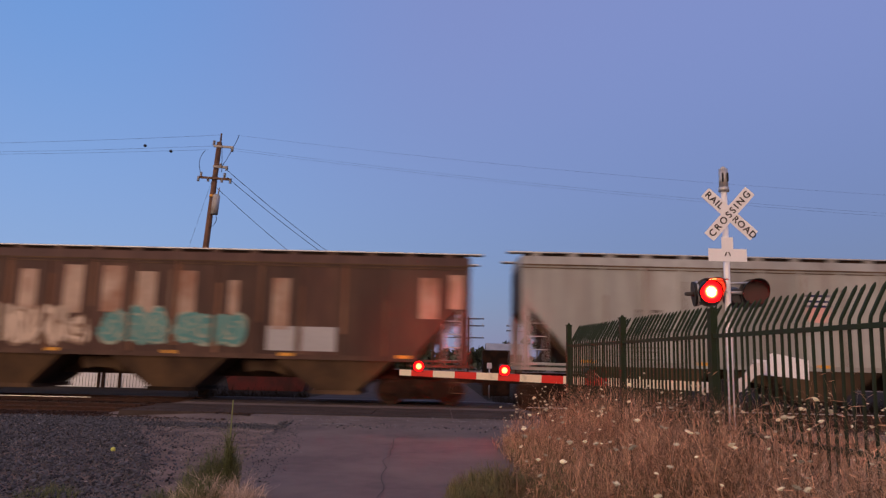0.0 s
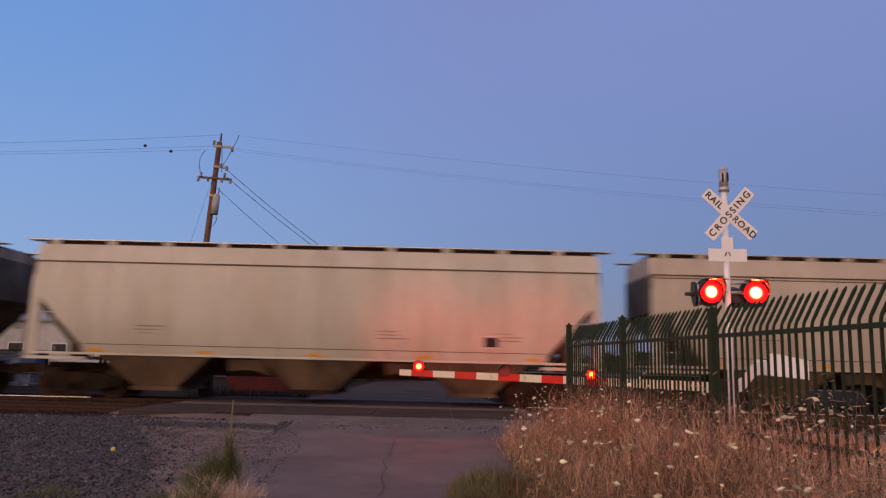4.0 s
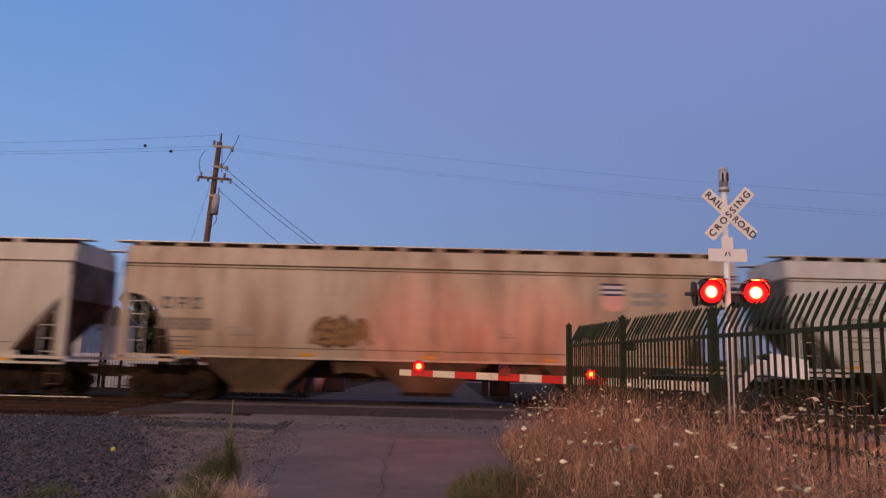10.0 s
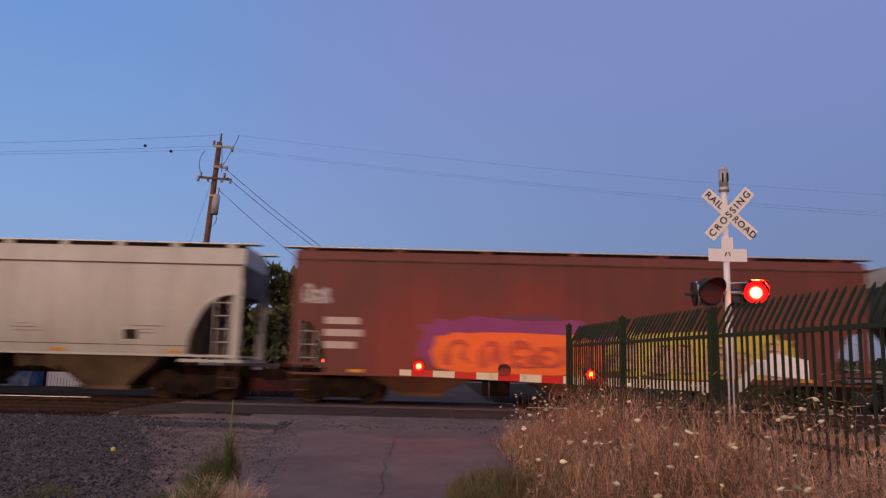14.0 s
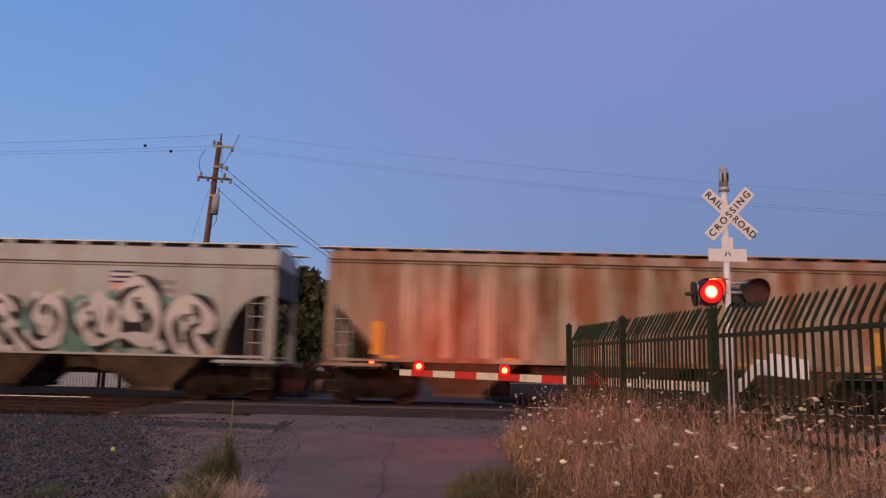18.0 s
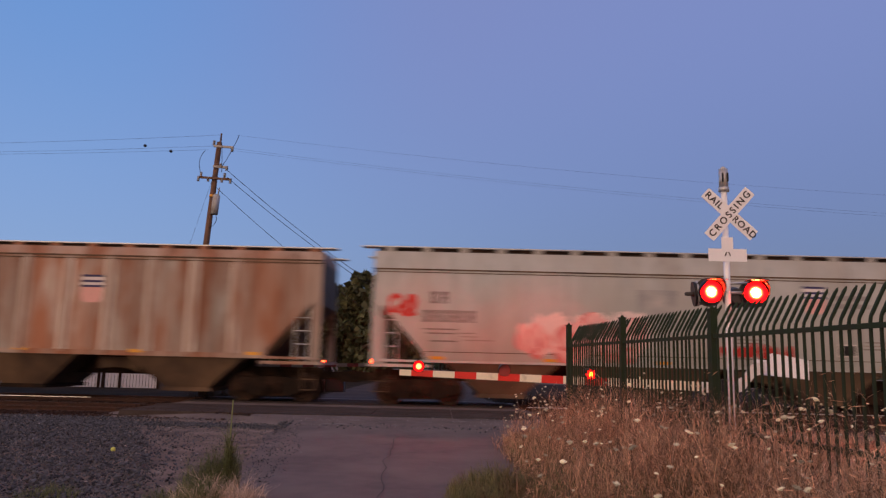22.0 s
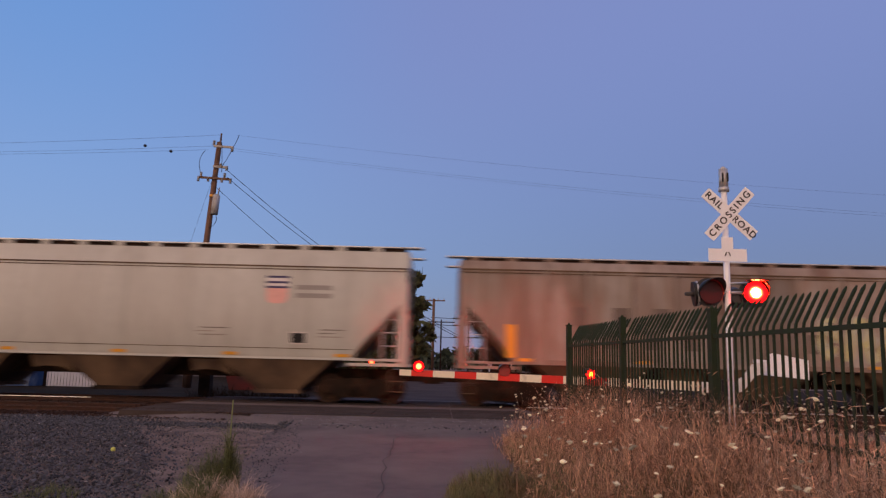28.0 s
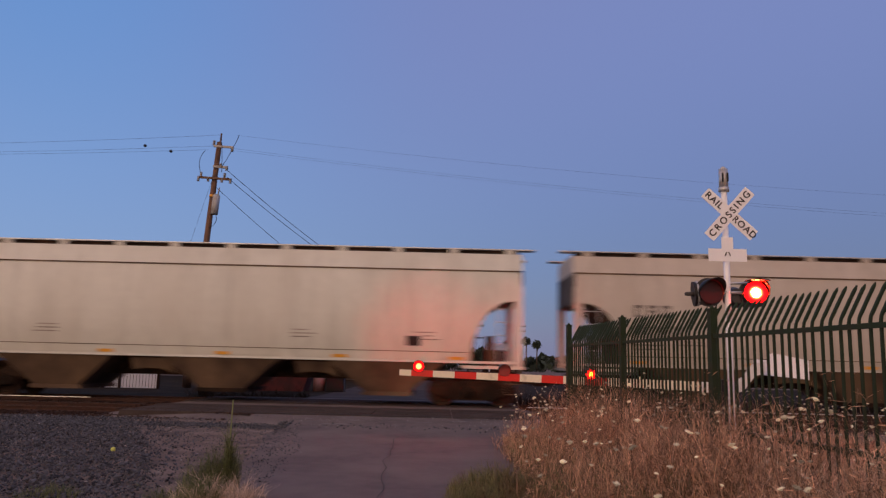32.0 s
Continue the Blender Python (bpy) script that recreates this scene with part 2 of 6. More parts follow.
def mesh_of(bm, name, material):
    bmesh.ops.recalc_face_normals(bm, faces=bm.faces)
    me = bpy.data.meshes.new(name)
    bm.to_mesh(me)
    bm.free()
    if material:
        me.materials.append(material)
    return me


def part(name, bm, material, parent=None, label="", m=None):
    me = bm if isinstance(bm, bpy.types.Mesh) else mesh_of(bm, name, material)
    ob = new(name, me)
    if parent:
        ob.parent = parent
    if m:
        ob.matrix_basis = m
    if label:
        ob["label"] = label
    return ob


def thing(name, m, label, category, group="", kind=""):
    ob = new(name)
    ob.empty_display_size = 0.2
    ob.matrix_basis = m
    return tagged(ob, label, category, group, kind)


def soup(name, verts, faces, material, smooth=False):
    me = bpy.data.meshes.new(name)
    me.from_pydata([tuple(v) for v in verts], [], [tuple(f) for f in faces])
    me.materials.append(material)
    return me


def B():
    return bmesh.new()


SHARED = {}


def shared(key, make, material):
    """One mesh for all alike pieces."""
    if key not in SHARED:
        bm = B()
        make(bm)
        SHARED[key] = mesh_of(bm, key, material)
    return SHARED[key]

# ---- ground, road and tracks ----
NEAR_Y, FAR_Y = 18.6, 22.9
GAUGE = 0.755


def road_z(y):
    pts = ((-40, 0.012), (14.2, 0.012), (16.9, 0.1), (24.6, 0.1), (27.5, 0.012), (90, 0.012))
    return float(np.interp(y, [p[0] for p in pts], [p[1] for p in pts]))


def road_edge(y, side):
    if side < 0:
        return float(np.interp(y, (-40, 0, 7.3, 12, 16.3, 17.0, 17.6, 25.5, 28, 90), (-2.2, -1.75, -1.75, -2.2, -3.2, -4.6, -7.3, -7.3, -4.6, -4.4)))
    return float(np.interp(y, (-40, 0, 7.3, 14, 17, 25, 28, 90), (2.6, 2.2, 1.5, 1.45, 2.3, 2.3, 1.7, 1.7)))


def build_ground():
    bm = B()
    xs = [-2500, -400, -90, -40, -26, -18, -13, -10, -7, -5, -3.2, -1.6, 0, 1.6, 3.2, 5, 7, 10, 13, 18, 26, 40, 90, 400, 2500]
    ys = [-400, -60, -20, -6, 0, 3, 5, 7, 9, 11, 13, 15, 17, 20, 23, 26, 30, 36, 44, 60, 90, 160, 400, 1200, 3500]
    grid = []
    for y in ys:
        row = []
        for x in xs:
            h = 0.0
            if abs(x) < 60 and 2 < y < 15:
                h = 0.05 * noise.noise((x * 0.7, y * 0.7, 1.0)) - 0.03
            row.append(bm.verts.new((x, y, h - 0.004)))
        grid.append(row)
    for j in range(len(ys) - 1):
        for i in range(len(xs) - 1):
            bm.faces.new((grid[j][i], grid[j][i + 1], grid[j + 1][i + 1], grid[j + 1][i]))
    tagged(part("ground", bm, M_GROUND), "bare brown dirt ground with grit and dust", "ground", kind="structure")


def build_road():
    bm = B()
    ys = [-40, -20, -8] + [i * 0.7 for i in range(0, 23)] + [16.2, 16.6, 17.0, 17.4, 17.8, 18.4, 19, 20, 21, 22, 23, 24, 25, 25.6, 26.2, 26.8, 27.4, 28.2, 29.4] + [34, 45, 60, 90]
    rows = []
    for y in ys:
        a, b = road_edge(y, -1), road_edge(y, 1)
        a += 0.14 * noise.noise((0, y * 0.9, 0)) + 0.05 * noise.noise((3, y * 4.0, 0))
        b += 0.14 * noise.noise((9, y * 0.9, 0))
        rows.append([bm.verts.new((a + (b - a) * k / 6, y, road_z(y) + 0.006 * noise.noise((k, y, 5)))) for k in range(7)])
    for j in range(len(rows) - 1):
        for k in range(6):
            bm.faces.new((rows[j][k], rows[j][k + 1], rows[j + 1][k + 1], rows[j + 1][k]))
    # the edge's thickness
    for side in (0, 6):
        low = [bm.verts.new((r[side].co.x + (-0.6 if side == 0 else 0.6), r[side].co.y - (0.5 if 15.5 < r[side].co.y < 18 else 0.0), -0.03)) for r in rows]
        for j in range(len(rows) - 1):
            bm.faces.new((rows[j][side], rows[j + 1][side], low[j + 1], low[j]))
    road = tagged(part("road", bm, M_ROAD), "worn grey asphalt road over a level crossing", "road", kind="structure")
    # beyond the tracks the asphalt's colour is darkened for the train's shade
    road.data.materials.append(M_ROADSHADE)
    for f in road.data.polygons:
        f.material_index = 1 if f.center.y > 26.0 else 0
    # pale scuffs and gouges
    rng = random.Random(4)
    for i in range(34):
        x, y = rng.uniform(-3.0, 1.2), rng.uniform(15.2, 17.4)
        w, d = rng.uniform(0.06, 0.4), rng.uniform(0.02, 0.06)
        bm = B()
        k = 9
        vs = [bm.verts.new((x + w * math.cos(a) * rng.uniform(0.5, 1), y + d * math.sin(a) * rng.uniform(0.5, 1), 0))
              for a in [2 * math.pi * q / k for q in range(k)]]
        for v in vs:
            v.co.z = road_z(v.co.y) + 0.011
        bm.faces.new(vs)
        part("scuff", bm, M_PATCH, road)
    # a crack along the middle and two across it
    for x0, y0, x1, y1, w in ((-0.55, 6.4, -0.75, 13.5, 0.007), (-1.7, 9.4, -0.6, 9.2, 0.006), (-0.65, 11.1, 0.9, 10.7, 0.006)):
        bm = B()
        n = 26
        left, right = [], []
        for i in range(n + 1):
            t = i / n
            x, y = x0 + (x1 - x0) * t, y0 + (y1 - y0) * t
            x += 0.12 * noise.noise((y * 1.5, x0, 2)) + 0.03 * noise.noise((y * 9, x0, 7))
            y += 0.08 * noise.noise((x * 3, y0, 4))
            ww = w * (0.6 + 0.5 * rng.random())
            left.append(bm.verts.new((x - ww, y - ww * 0.3, road_z(y) + 0.012)))
            right.append(bm.verts.new((x + ww, y + ww * 0.3, road_z(y) + 0.012)))
        for i in range(n):
            bm.faces.new((left[i], right[i], right[i + 1], left[i + 1]))
        part("crack", bm, M_CRACK, road)


def build_track(yc, shiny, label):
    tr = thing("railway_track", pose(0, yc, 0), label, "railway track", "tracks of the crossing", "structure")
    bm = B()
    for x0, x1 in ((-620, -7.4), (2.4, 620)):
        box(bm, x0, x1, -1.9, 1.9, -0.05, 0.004 + (0.002 if shiny else 0))
    part("ballast_bed", bm, M_BALLAST, tr)
    for s in (-1, 1):
        bm = B()
        prof = [(-0.07, 0.0), (0.07, 0.0), (0.07, 0.015), (0.012, 0.035), (0.012, 0.085), (0.036, 0.095), (0.036, 0.118), (-0.036, 0.118),
                (-0.036, 0.095), (-0.012, 0.085), (-0.012, 0.035), (-0.07, 0.015)]
        prism(bm, prof, -620, 620, Matrix.Rotation(radians(90), 4, "Z"))
        rail = part("rail", bm, M_RAIL, tr, "rust-brown steel rail", pose(0, s * GAUGE, 0.0))
        if shiny and s < 0:
            bm = B()
            box(bm, -620, -10.3, -0.038, 0.036, 0.108, 0.1225)
            box(bm, 2.6, 620, -0.038, 0.036, 0.108, 0.1225)
            part("rail_head", bm, M_SHINE, rail, "bright worn running surface")
    tie = shared("tie" , lambda b: box(b, -0.11, 0.11, -1.3, 1.3, -0.05, 0.016), M_TIE)
    k = 0
    for x in np.arange(-30.2, 26, 0.52):
        if -7.5 < x < 2.5:
            continue
        part("tie", tie, None, tr, m=pose(float(x), random.uniform(-0.05, 0.05), random.uniform(0, 0.008), 0, 0, random.uniform(-1, 1)))
    # planking and flangeways where the road crosses
    for y0, y1 in ((-0.66, -0.02), (0.02, 0.66), (-1.5, -0.86), (0.86, 1.5)):
        for i in range(5):
            bm = B()
            x0 = -7.3 + i * 1.9
            box(bm, x0 + 0.012, x0 + 1.888, y0, y1, 0.0, 0.119 + random.uniform(0, 0.003))
            part("crossing_panel", bm, M_PANEL, tr)
    for s in (-1, 1):
        for o in (-0.09, 0.055):
            bm = B()
            box(bm, -7.3, 2.25, s * GAUGE + o - 0.005, s * GAUGE + o + 0.04, 0.0, 0.112)
            part("flangeway", bm, M_CRACK, tr)


def stones(name, n, x0, x1, y0, y1, s0, s1, seed, keep, material, label):
    rng = np.random.default_rng(seed)
    base = np.array([(1, 0, 0), (-1, 0, 0), (0, 1, 0), (0, -1, 0), (0, 0, 1), (0, 0, -1)], float)
    tri = [(0, 2, 4), (2, 1, 4), (1, 3, 4), (3, 0, 4), (2, 0, 5), (1, 2, 5), (3, 1, 5), (0, 3, 5)]
    vs, fs = [], []
    while len(vs) < n * 6:
        x, y = rng.uniform(x0, x1), rng.uniform(y0, y1)
        if not keep(x, y, rng):
            continue
        s = rng.uniform(s0, s1)
        lift = road_z(y) if x > road_edge(y, -1) - 0.3 else 0.0
        q = Euler(rng.uniform(0, 6, 3)).to_matrix()
        o = len(vs)
        for b in base:
            v = np.array(q @ Vector(b * rng.uniform(0.35, 1.35, 3) * s))
            vs.append((x + v[0], y + v[1], s * 0.25 + v[2] * 0.75 + lift))
        fs += [(a + o, b + o, c + o) for a, b, c in tri]
    ob = part(name, soup(name, vs, fs, material), None)
    return tagged(ob, label, "gravel", kind="stuff")


build_ground()
build_road()
build_track(NEAR_Y, False, "rusty empty railway track set flush in a level crossing")
build_track(FAR_Y, True, "railway track with polished rail heads in dark ballast")


def on_bank(x, y, rng):
    edge = float(np.interp(y, (6, 9, 12, 14, 15.5), (-2.5, -3.4, -4.6, -5.6, -6.5)))
    p = 1.0 if x < edge else math.exp(-(x - edge) * 2.6) * 0.3
    return rng.random() < p and x < road_edge(y, -1) - 0.1


stones("ballast_gravel", 36000, -11.5, -2.0, 5.6, 16.6, 0.008, 0.032, 3, on_bank, M_STONE, "loose dark grey railway ballast heaped beside the road")
stones("grit", 6500, -7, -1.7, 5.8, 17, 0.005, 0.017, 5, lambda x, y, r: x < road_edge(y, -1) + 0.12 * r.random() and r.random() < 0.6, M_STONE, "small dark grit scattered over the dirt")
stones("crossing_gravel", 2600, -8.0, 1.2, 14.3, 16.2, 0.01, 0.034, 6, lambda x, y, r: abs(y - 15.1 + 0.2 * noise.noise((x, 0, 0))) < 0.7 * r.random() ** 2 + 0.05 and r.random() < (1 if x < -3.0 else 0.05), M_STONE, "dark gravel strewn along the outer rail")
stones("apron_grit", 2200, -8.2, -4.2, 16.3, 18.0, 0.008, 0.035, 18, lambda x, y, r: r.random() < max(0.06, 1 - abs(x - road_edge(y, -1)) / 1.3), M_BALLAST, "rust-brown grit along the crossing's edge")
stones("track_ballast", 4500, -15.5, -7.5, 16.6, 21.0, 0.02, 0.05, 8, lambda x, y, r: True, M_TIE, "rust-stained ballast between the rails")
stones("pale_pebbles", 260, -10, -1.9, 6, 17, 0.007, 0.026, 9, lambda x, y, r: x < road_edge(y, -1) + 0.3, M_PEBBLE, "scattered pale pebbles and litter crumbs")
stones("road_crumbs", 420, -3.4, 1.3, 14.8, 17.2, 0.004, 0.016, 10, lambda x, y, r: True, M_PEBBLE, "pale crumbs of broken asphalt near the rails")
# one yellow-green ball of litter and a few pale stones
bm = B()
bmesh.ops.create_icosphere(bm, subdivisions=2, radius=0.034)
tagged(part("litter_ball", bm, mat("yellow_plastic", (0.55, 0.6, 0.12), 0.5, scale=20), m=pose(-4.53, 10.56, 0.03)), "small yellow-green plastic ball lying on dark gravel", "litter")


# ---- green picket fence with bent tops ----
def build_fence():
    fence = thing("picket_fence", pose(0, 0, 0), "dark green steel security fence with curved picket tops in weeds", "fence")
    posts = [(2.14, 12.35), (2.47, 10.05), (2.835, 7.7), (3.225, 5.14), (3.58, 2.75)]
    tops = [1.99, 1.98, 1.93, 1.93, 1.93]
    for (x, y), h in zip(posts, tops):
        bm = B()
        box(bm, -0.038, 0.038, -0.038, 0.038, -0.05, h)
        p = part("post", bm, M_GREEN, fence, m=pose(x, y, 0, 0, 0, 8))
        bm = B()
        box(bm, -0.045, 0.045, -0.045, 0.045, h, h + 0.018)
        rod(bm, (0, 0, h + 0.015), (0, 0, h + 0.05), 0.03, 8, 0.012)
        part("post_cap", bm, M_GREEN, p)

    def picket(bm):
        pts = [(0, 0.12), (0, 1.69), (0.007, 1.725), (0.026, 1.76), (0.085, 1.865), (0.145, 1.97), (0.164, 2.003)]
        r = 0.0098
        ring = []
        for i, (x, z) in enumerate(pts):
            s = r if i < len(pts) - 1 else 0.004
            q = s * (1.35 if 2 < i < len(pts) - 1 else 1.0)
            ring.append([bm.verts.new((x + sx * q, sy * s, z)) for sx, sy in ((-1, -1), (1, -1), (1, 1), (-1, 1))])
        for a, b in zip(ring, ring[1:]):
            for k in range(4):
                bm.faces.new((a[k], a[(k + 1) % 4], b[(k + 1) % 4], b[k]))
        bm.faces.new(ring[0][::-1])
        bm.faces.new(ring[-1])

    pm = shared("picket", picket, M_GREEN)
    for (xa, ya), (xb, yb) in zip(posts, posts[1:]):
        d = Vector((xb - xa, yb - ya, 0))
        n = 24
        turn = math.degrees(math.atan2(d.y, d.x)) + 90
        for k in range(1, n):
            part("picket", pm, None, fence, m=pose(xa + d.x * k / n, ya + d.y * k / n, random.uniform(-0.004, 0.004), random.uniform(-0.5, 0.5), 0, turn))
        for z in (1.66, 0.72, 0.14):
            bm = B()
            box(bm, 0.03, d.length - 0.03, -0.022, 0.022, z - 0.02, z + 0.02)
            part("fence_rail", bm, M_GREEN, fence, m=pose(xa, ya, 0, 0, 0, math.degrees(math.atan2(d.y, d.x))))


build_fence()
# verge sheet laid over the ground to carry the train's shade as colour
bm = B()
for x0, x1 in ((-90, -4.5), (1.8, 90)):
    box(bm, x0, x1, 25.0, 57.0, -0.05, 0.008)
tagged(part("verge", bm, M_VERGE), "weedy verge beyond the tracks, coloured dark for the train's shade", "verge", kind="structure")


# ---- crossing signals and gates ----
def text_mesh(body, size, material, bold=0.0, spacing=1.0):
    cu = bpy.data.curves.new("lettering", "FONT")
    cu.body, cu.size, cu.align_x, cu.align_y, cu.extrude, cu.offset = body, size, "CENTER", "CENTER" if len(body) > 1 else "TOP_BASELINE", 0.002, bold
    cu.space_character = spacing
    ob = new("lettering", cu)
    me = bpy.data.meshes.new_from_object(ob.evaluated_get(bpy.context.evaluated_depsgraph_get()))
    bpy.data.objects.remove(ob)
    bpy.data.curves.remove(cu)
    me.materials.clear()
    me.materials.append(material)
    return me


FLAPS = []


def lamp(parent, m, r, phase, core=None, lens=None, tube=False):
    """A round flashing unit that faces -y: housing, lens, hood and an added flap that hides it, as if off. tube: a deep
    round hood, added to narrow the beam.
    """
    big = r > 0.12
    bm = B()
    rod(bm, (0, 0.02, 0), (0, 0.16 if big else 0.05, 0), r * 1.12, 20, r * 0.75)
    body = part("lamp_housing", bm, M_BLACK if big else M_DISC, parent, "black round lamp housing" if big else "", m)
    bm = B()
    rod(bm, (0, 0.0, 0), (0, 0.022, 0), r, 24)
    part("lens", bm, lens or M_GLOW, body, "red lens")
    bm = B()
    rod(bm, (0, -0.004, 0), (0, 0.004, 0), r * (0.42 if big else 0.36), 20)
    part("bulb", bm, core or M_HOT, body, "glowing red-white bulb")
    # hood: a visor over the top, or a whole tube
    bm = B()
    n, ln = 22, r * (4.5 if tube else 1.5)
    rings = []
    for i in range(n + 1):
        a = math.radians(0 + 360 * i / n) if tube else math.radians(-60 + 300 * i / n)
        c, s = math.cos(a), math.sin(a)
        reach = ln if tube else ln * max(0.06, min(1.0, 0.15 + 0.9 * s))
        rings.append([bm.verts.new((q * c, yy, q * s)) for q, yy in ((r * 1.16, 0.03), (r * 1.16, -reach), (r * 1.12, -reach), (r * 1.12, 0.03))])
    for a, b in zip(rings, rings[1:]):
        for k in range(3):
            f = bm.faces.new((a[k], b[k], b[k + 1], a[k + 1]))
            f.smooth = True
    part("hood", bm, M_BLACK, body)
    if phase is None:
        return body
    bm = B()
    rod(bm, (0, -0.006, -r * 1.02), (0, -0.001, -r * 1.02), r * 1.08, 20)
    flap = part("flap", bm, M_LENSDARK if big else M_SMALLRED, body, "added dark red flap that hides the lit lens", pose(0, -0.008, r * 1.02))
    FLAPS.append((flap, phase, -0.008, r * 1.02, big))
    return body


def crossbuck(parent, z, y, back=False, flip=1, dx=0.0):
    for k, (tilt, words) in enumerate(((-42.6, ("RAIL", "ROAD")), (48.5, ("CROSSING",)))):
        bm = B()
        box(bm, -0.61, 0.61, -0.004, 0.004, -0.115, 0.115)
        bmesh.ops.bevel(bm, geom=[e for e in bm.edges if abs(e.verts[0].co.y - e.verts[1].co.y) > 0.005], offset=0.006, segments=1, affect="EDGES")
        blade = part("blade", bm, M_GALV if back else M_SIGN, parent, "white crossbuck blade", pose(dx, y - 0.012 * k * flip, z, 0, -tilt, 0))
        if back:
            continue
        for w in words:
            me = text_mesh(w, 0.18, M_LETTER, 0.003, 1.42 if k else 1.12)
            off = 0 if k else (-0.38 if w == "RAIL" else 0.37)
            part("lettering", me, None, blade, "black capital letters", Matrix.Translation((off, -0.008, -0.004)) @ Matrix.Rotation(radians(90), 4, "X"))


def build_signal():
    sg = thing("crossing_signal", pose(5.35, 13.7, 0), "white-painted crossing signal mast with crossbuck and red flashing lamps", "railway signal")
    bm = B()
    rod(bm, (0.0, 0, 0), (0, 0, 4.85), 0.057, 16)
    part("mast", bm, M_SIGN, sg)
    bm = B()
    rod(bm, (0, 0, -0.02), (0, 0, 0.12), 0.2, 16)
    part("mast_base", bm, M_GALV, sg)
    bm = B()
    rod(bm, (0, 0, 4.78), (0, 0, 5.14), 0.085, 16)
    rod(bm, (0, 0, 5.13), (0, 0, 5.19), 0.085, 16, 0.03)
    rod(bm, (0, 0, 4.7), (0, 0, 4.78), 0.1, 16)
    bell = part("bell_housing", bm, M_GALV, sg, "grey cylindrical bell housing")
    for dx in (-0.045, 0.05):
        bm = B()
        box(bm, dx - 0.014, dx + 0.014, -0.1, -0.07, 4.88, 5.05)
        part("bell_slot", bm, M_BLACK, bell)
    crossbuck(sg, 4.25, -0.075, dx=0.06)
    bm = B()
    pts = [(-0.36, 3.34), (0.36, 3.34), (0.36, 3.58), (0.11, 3.58), (0.11, 3.8), (-0.11, 3.8), (-0.11, 3.58), (-0.36, 3.58)]
    prism(bm, pts, -0.075, -0.067)
    plate = part("sign_plate", bm, M_SIGN, sg, "white plate with a small faded mark")
    for x, a in ((-0.035, 25), (0.035, -25)):
        bm = B()
        box(bm, -0.01, 0.01, -0.004, 0.0, -0.04, 0.04)
        part("faded_mark", bm, M_LETTER, plate, "", pose(x, -0.077, 3.48, 0, a, 0))
    # the cross arm with its lamps
    bm = B()
    rod(bm, (-0.38, 0.0, 2.9), (0.5, 0.0, 2.96), 0.022, 8)
    rod(bm, (-0.32, -0.02, 2.76), (0.49, -0.02, 2.76), 0.03, 10)
    part("cross_arm", bm, M_GALV, sg)
    for x, turn, ph in ((-0.34, 4, 0), (0.49, -12, 1)):
        bm = B()
        rod(bm, (0, 0.05, 0), (0, 0.065, 0), 0.275, 28)
        part("background_disc", bm, M_DISC, sg, "black round background disc", pose(x, -0.03, 2.76, 0, 0, turn))
        lamp(sg, pose(x, -0.1, 2.76, 0, 0, turn), 0.205, ph)
    # a unit that faces sideways, its back to the road
    bm = B()
    rod(bm, (-0.34, 0.16, 2.76), (-0.58, 0.2, 2.74), 0.19, 20, 0.24)
    side = part("side_lamp", bm, M_BLACK, sg, "black lamp unit turned sideways")
    bm = B()
    rod(bm, (-0.5, 0.17, 2.745), (-0.53, 0.175, 2.743), 0.24, 20, 0.245)
    part("rim", bm, M_GALV, side, "grey metal rim")
    bm = B()
    rod(bm, (-0.56, 0.12, 2.73), (-0.76, 0.1, 2.73), 0.055, 10, 0.035)
    part("bracket", bm, M_DISC, side)
    bm = B()
    rod(bm, (0.2, 0.02, 2.7), (0.24, 0.34, 2.7), 0.13, 16, 0.21)
    part("rear_lamp", bm, M_DISC, sg, "dark lamp unit facing away from the road")
    bm = B()
    rod(bm, (0.25, 0.0, 2.72), (0.3, -0.02, 2.42), 0.03, 8, 0.02)
    rod(bm, (0.38, 0.02, 2.5), (0.3, -0.02, 2.42), 0.02, 8)
    part("cable_loop", bm, M_BLACK, sg)
    bm = B()
    box(bm, -0.16, 0.16, 0.1, 0.4, 0.55, 1.15)
    bmesh.ops.bevel(bm, geom=bm.edges[:], offset=0.03, segments=2, affect="EDGES")
    part("gate_mechanism", bm, M_BLACK, sg, "dark gate mechanism case")
    bm = B()
    box(bm, -0.06, 0.06, -0.075, -0.06, 2.2, 2.45)
    part("notice", bm, M_TANK, sg, "small pale blue notice plate")
    return sg


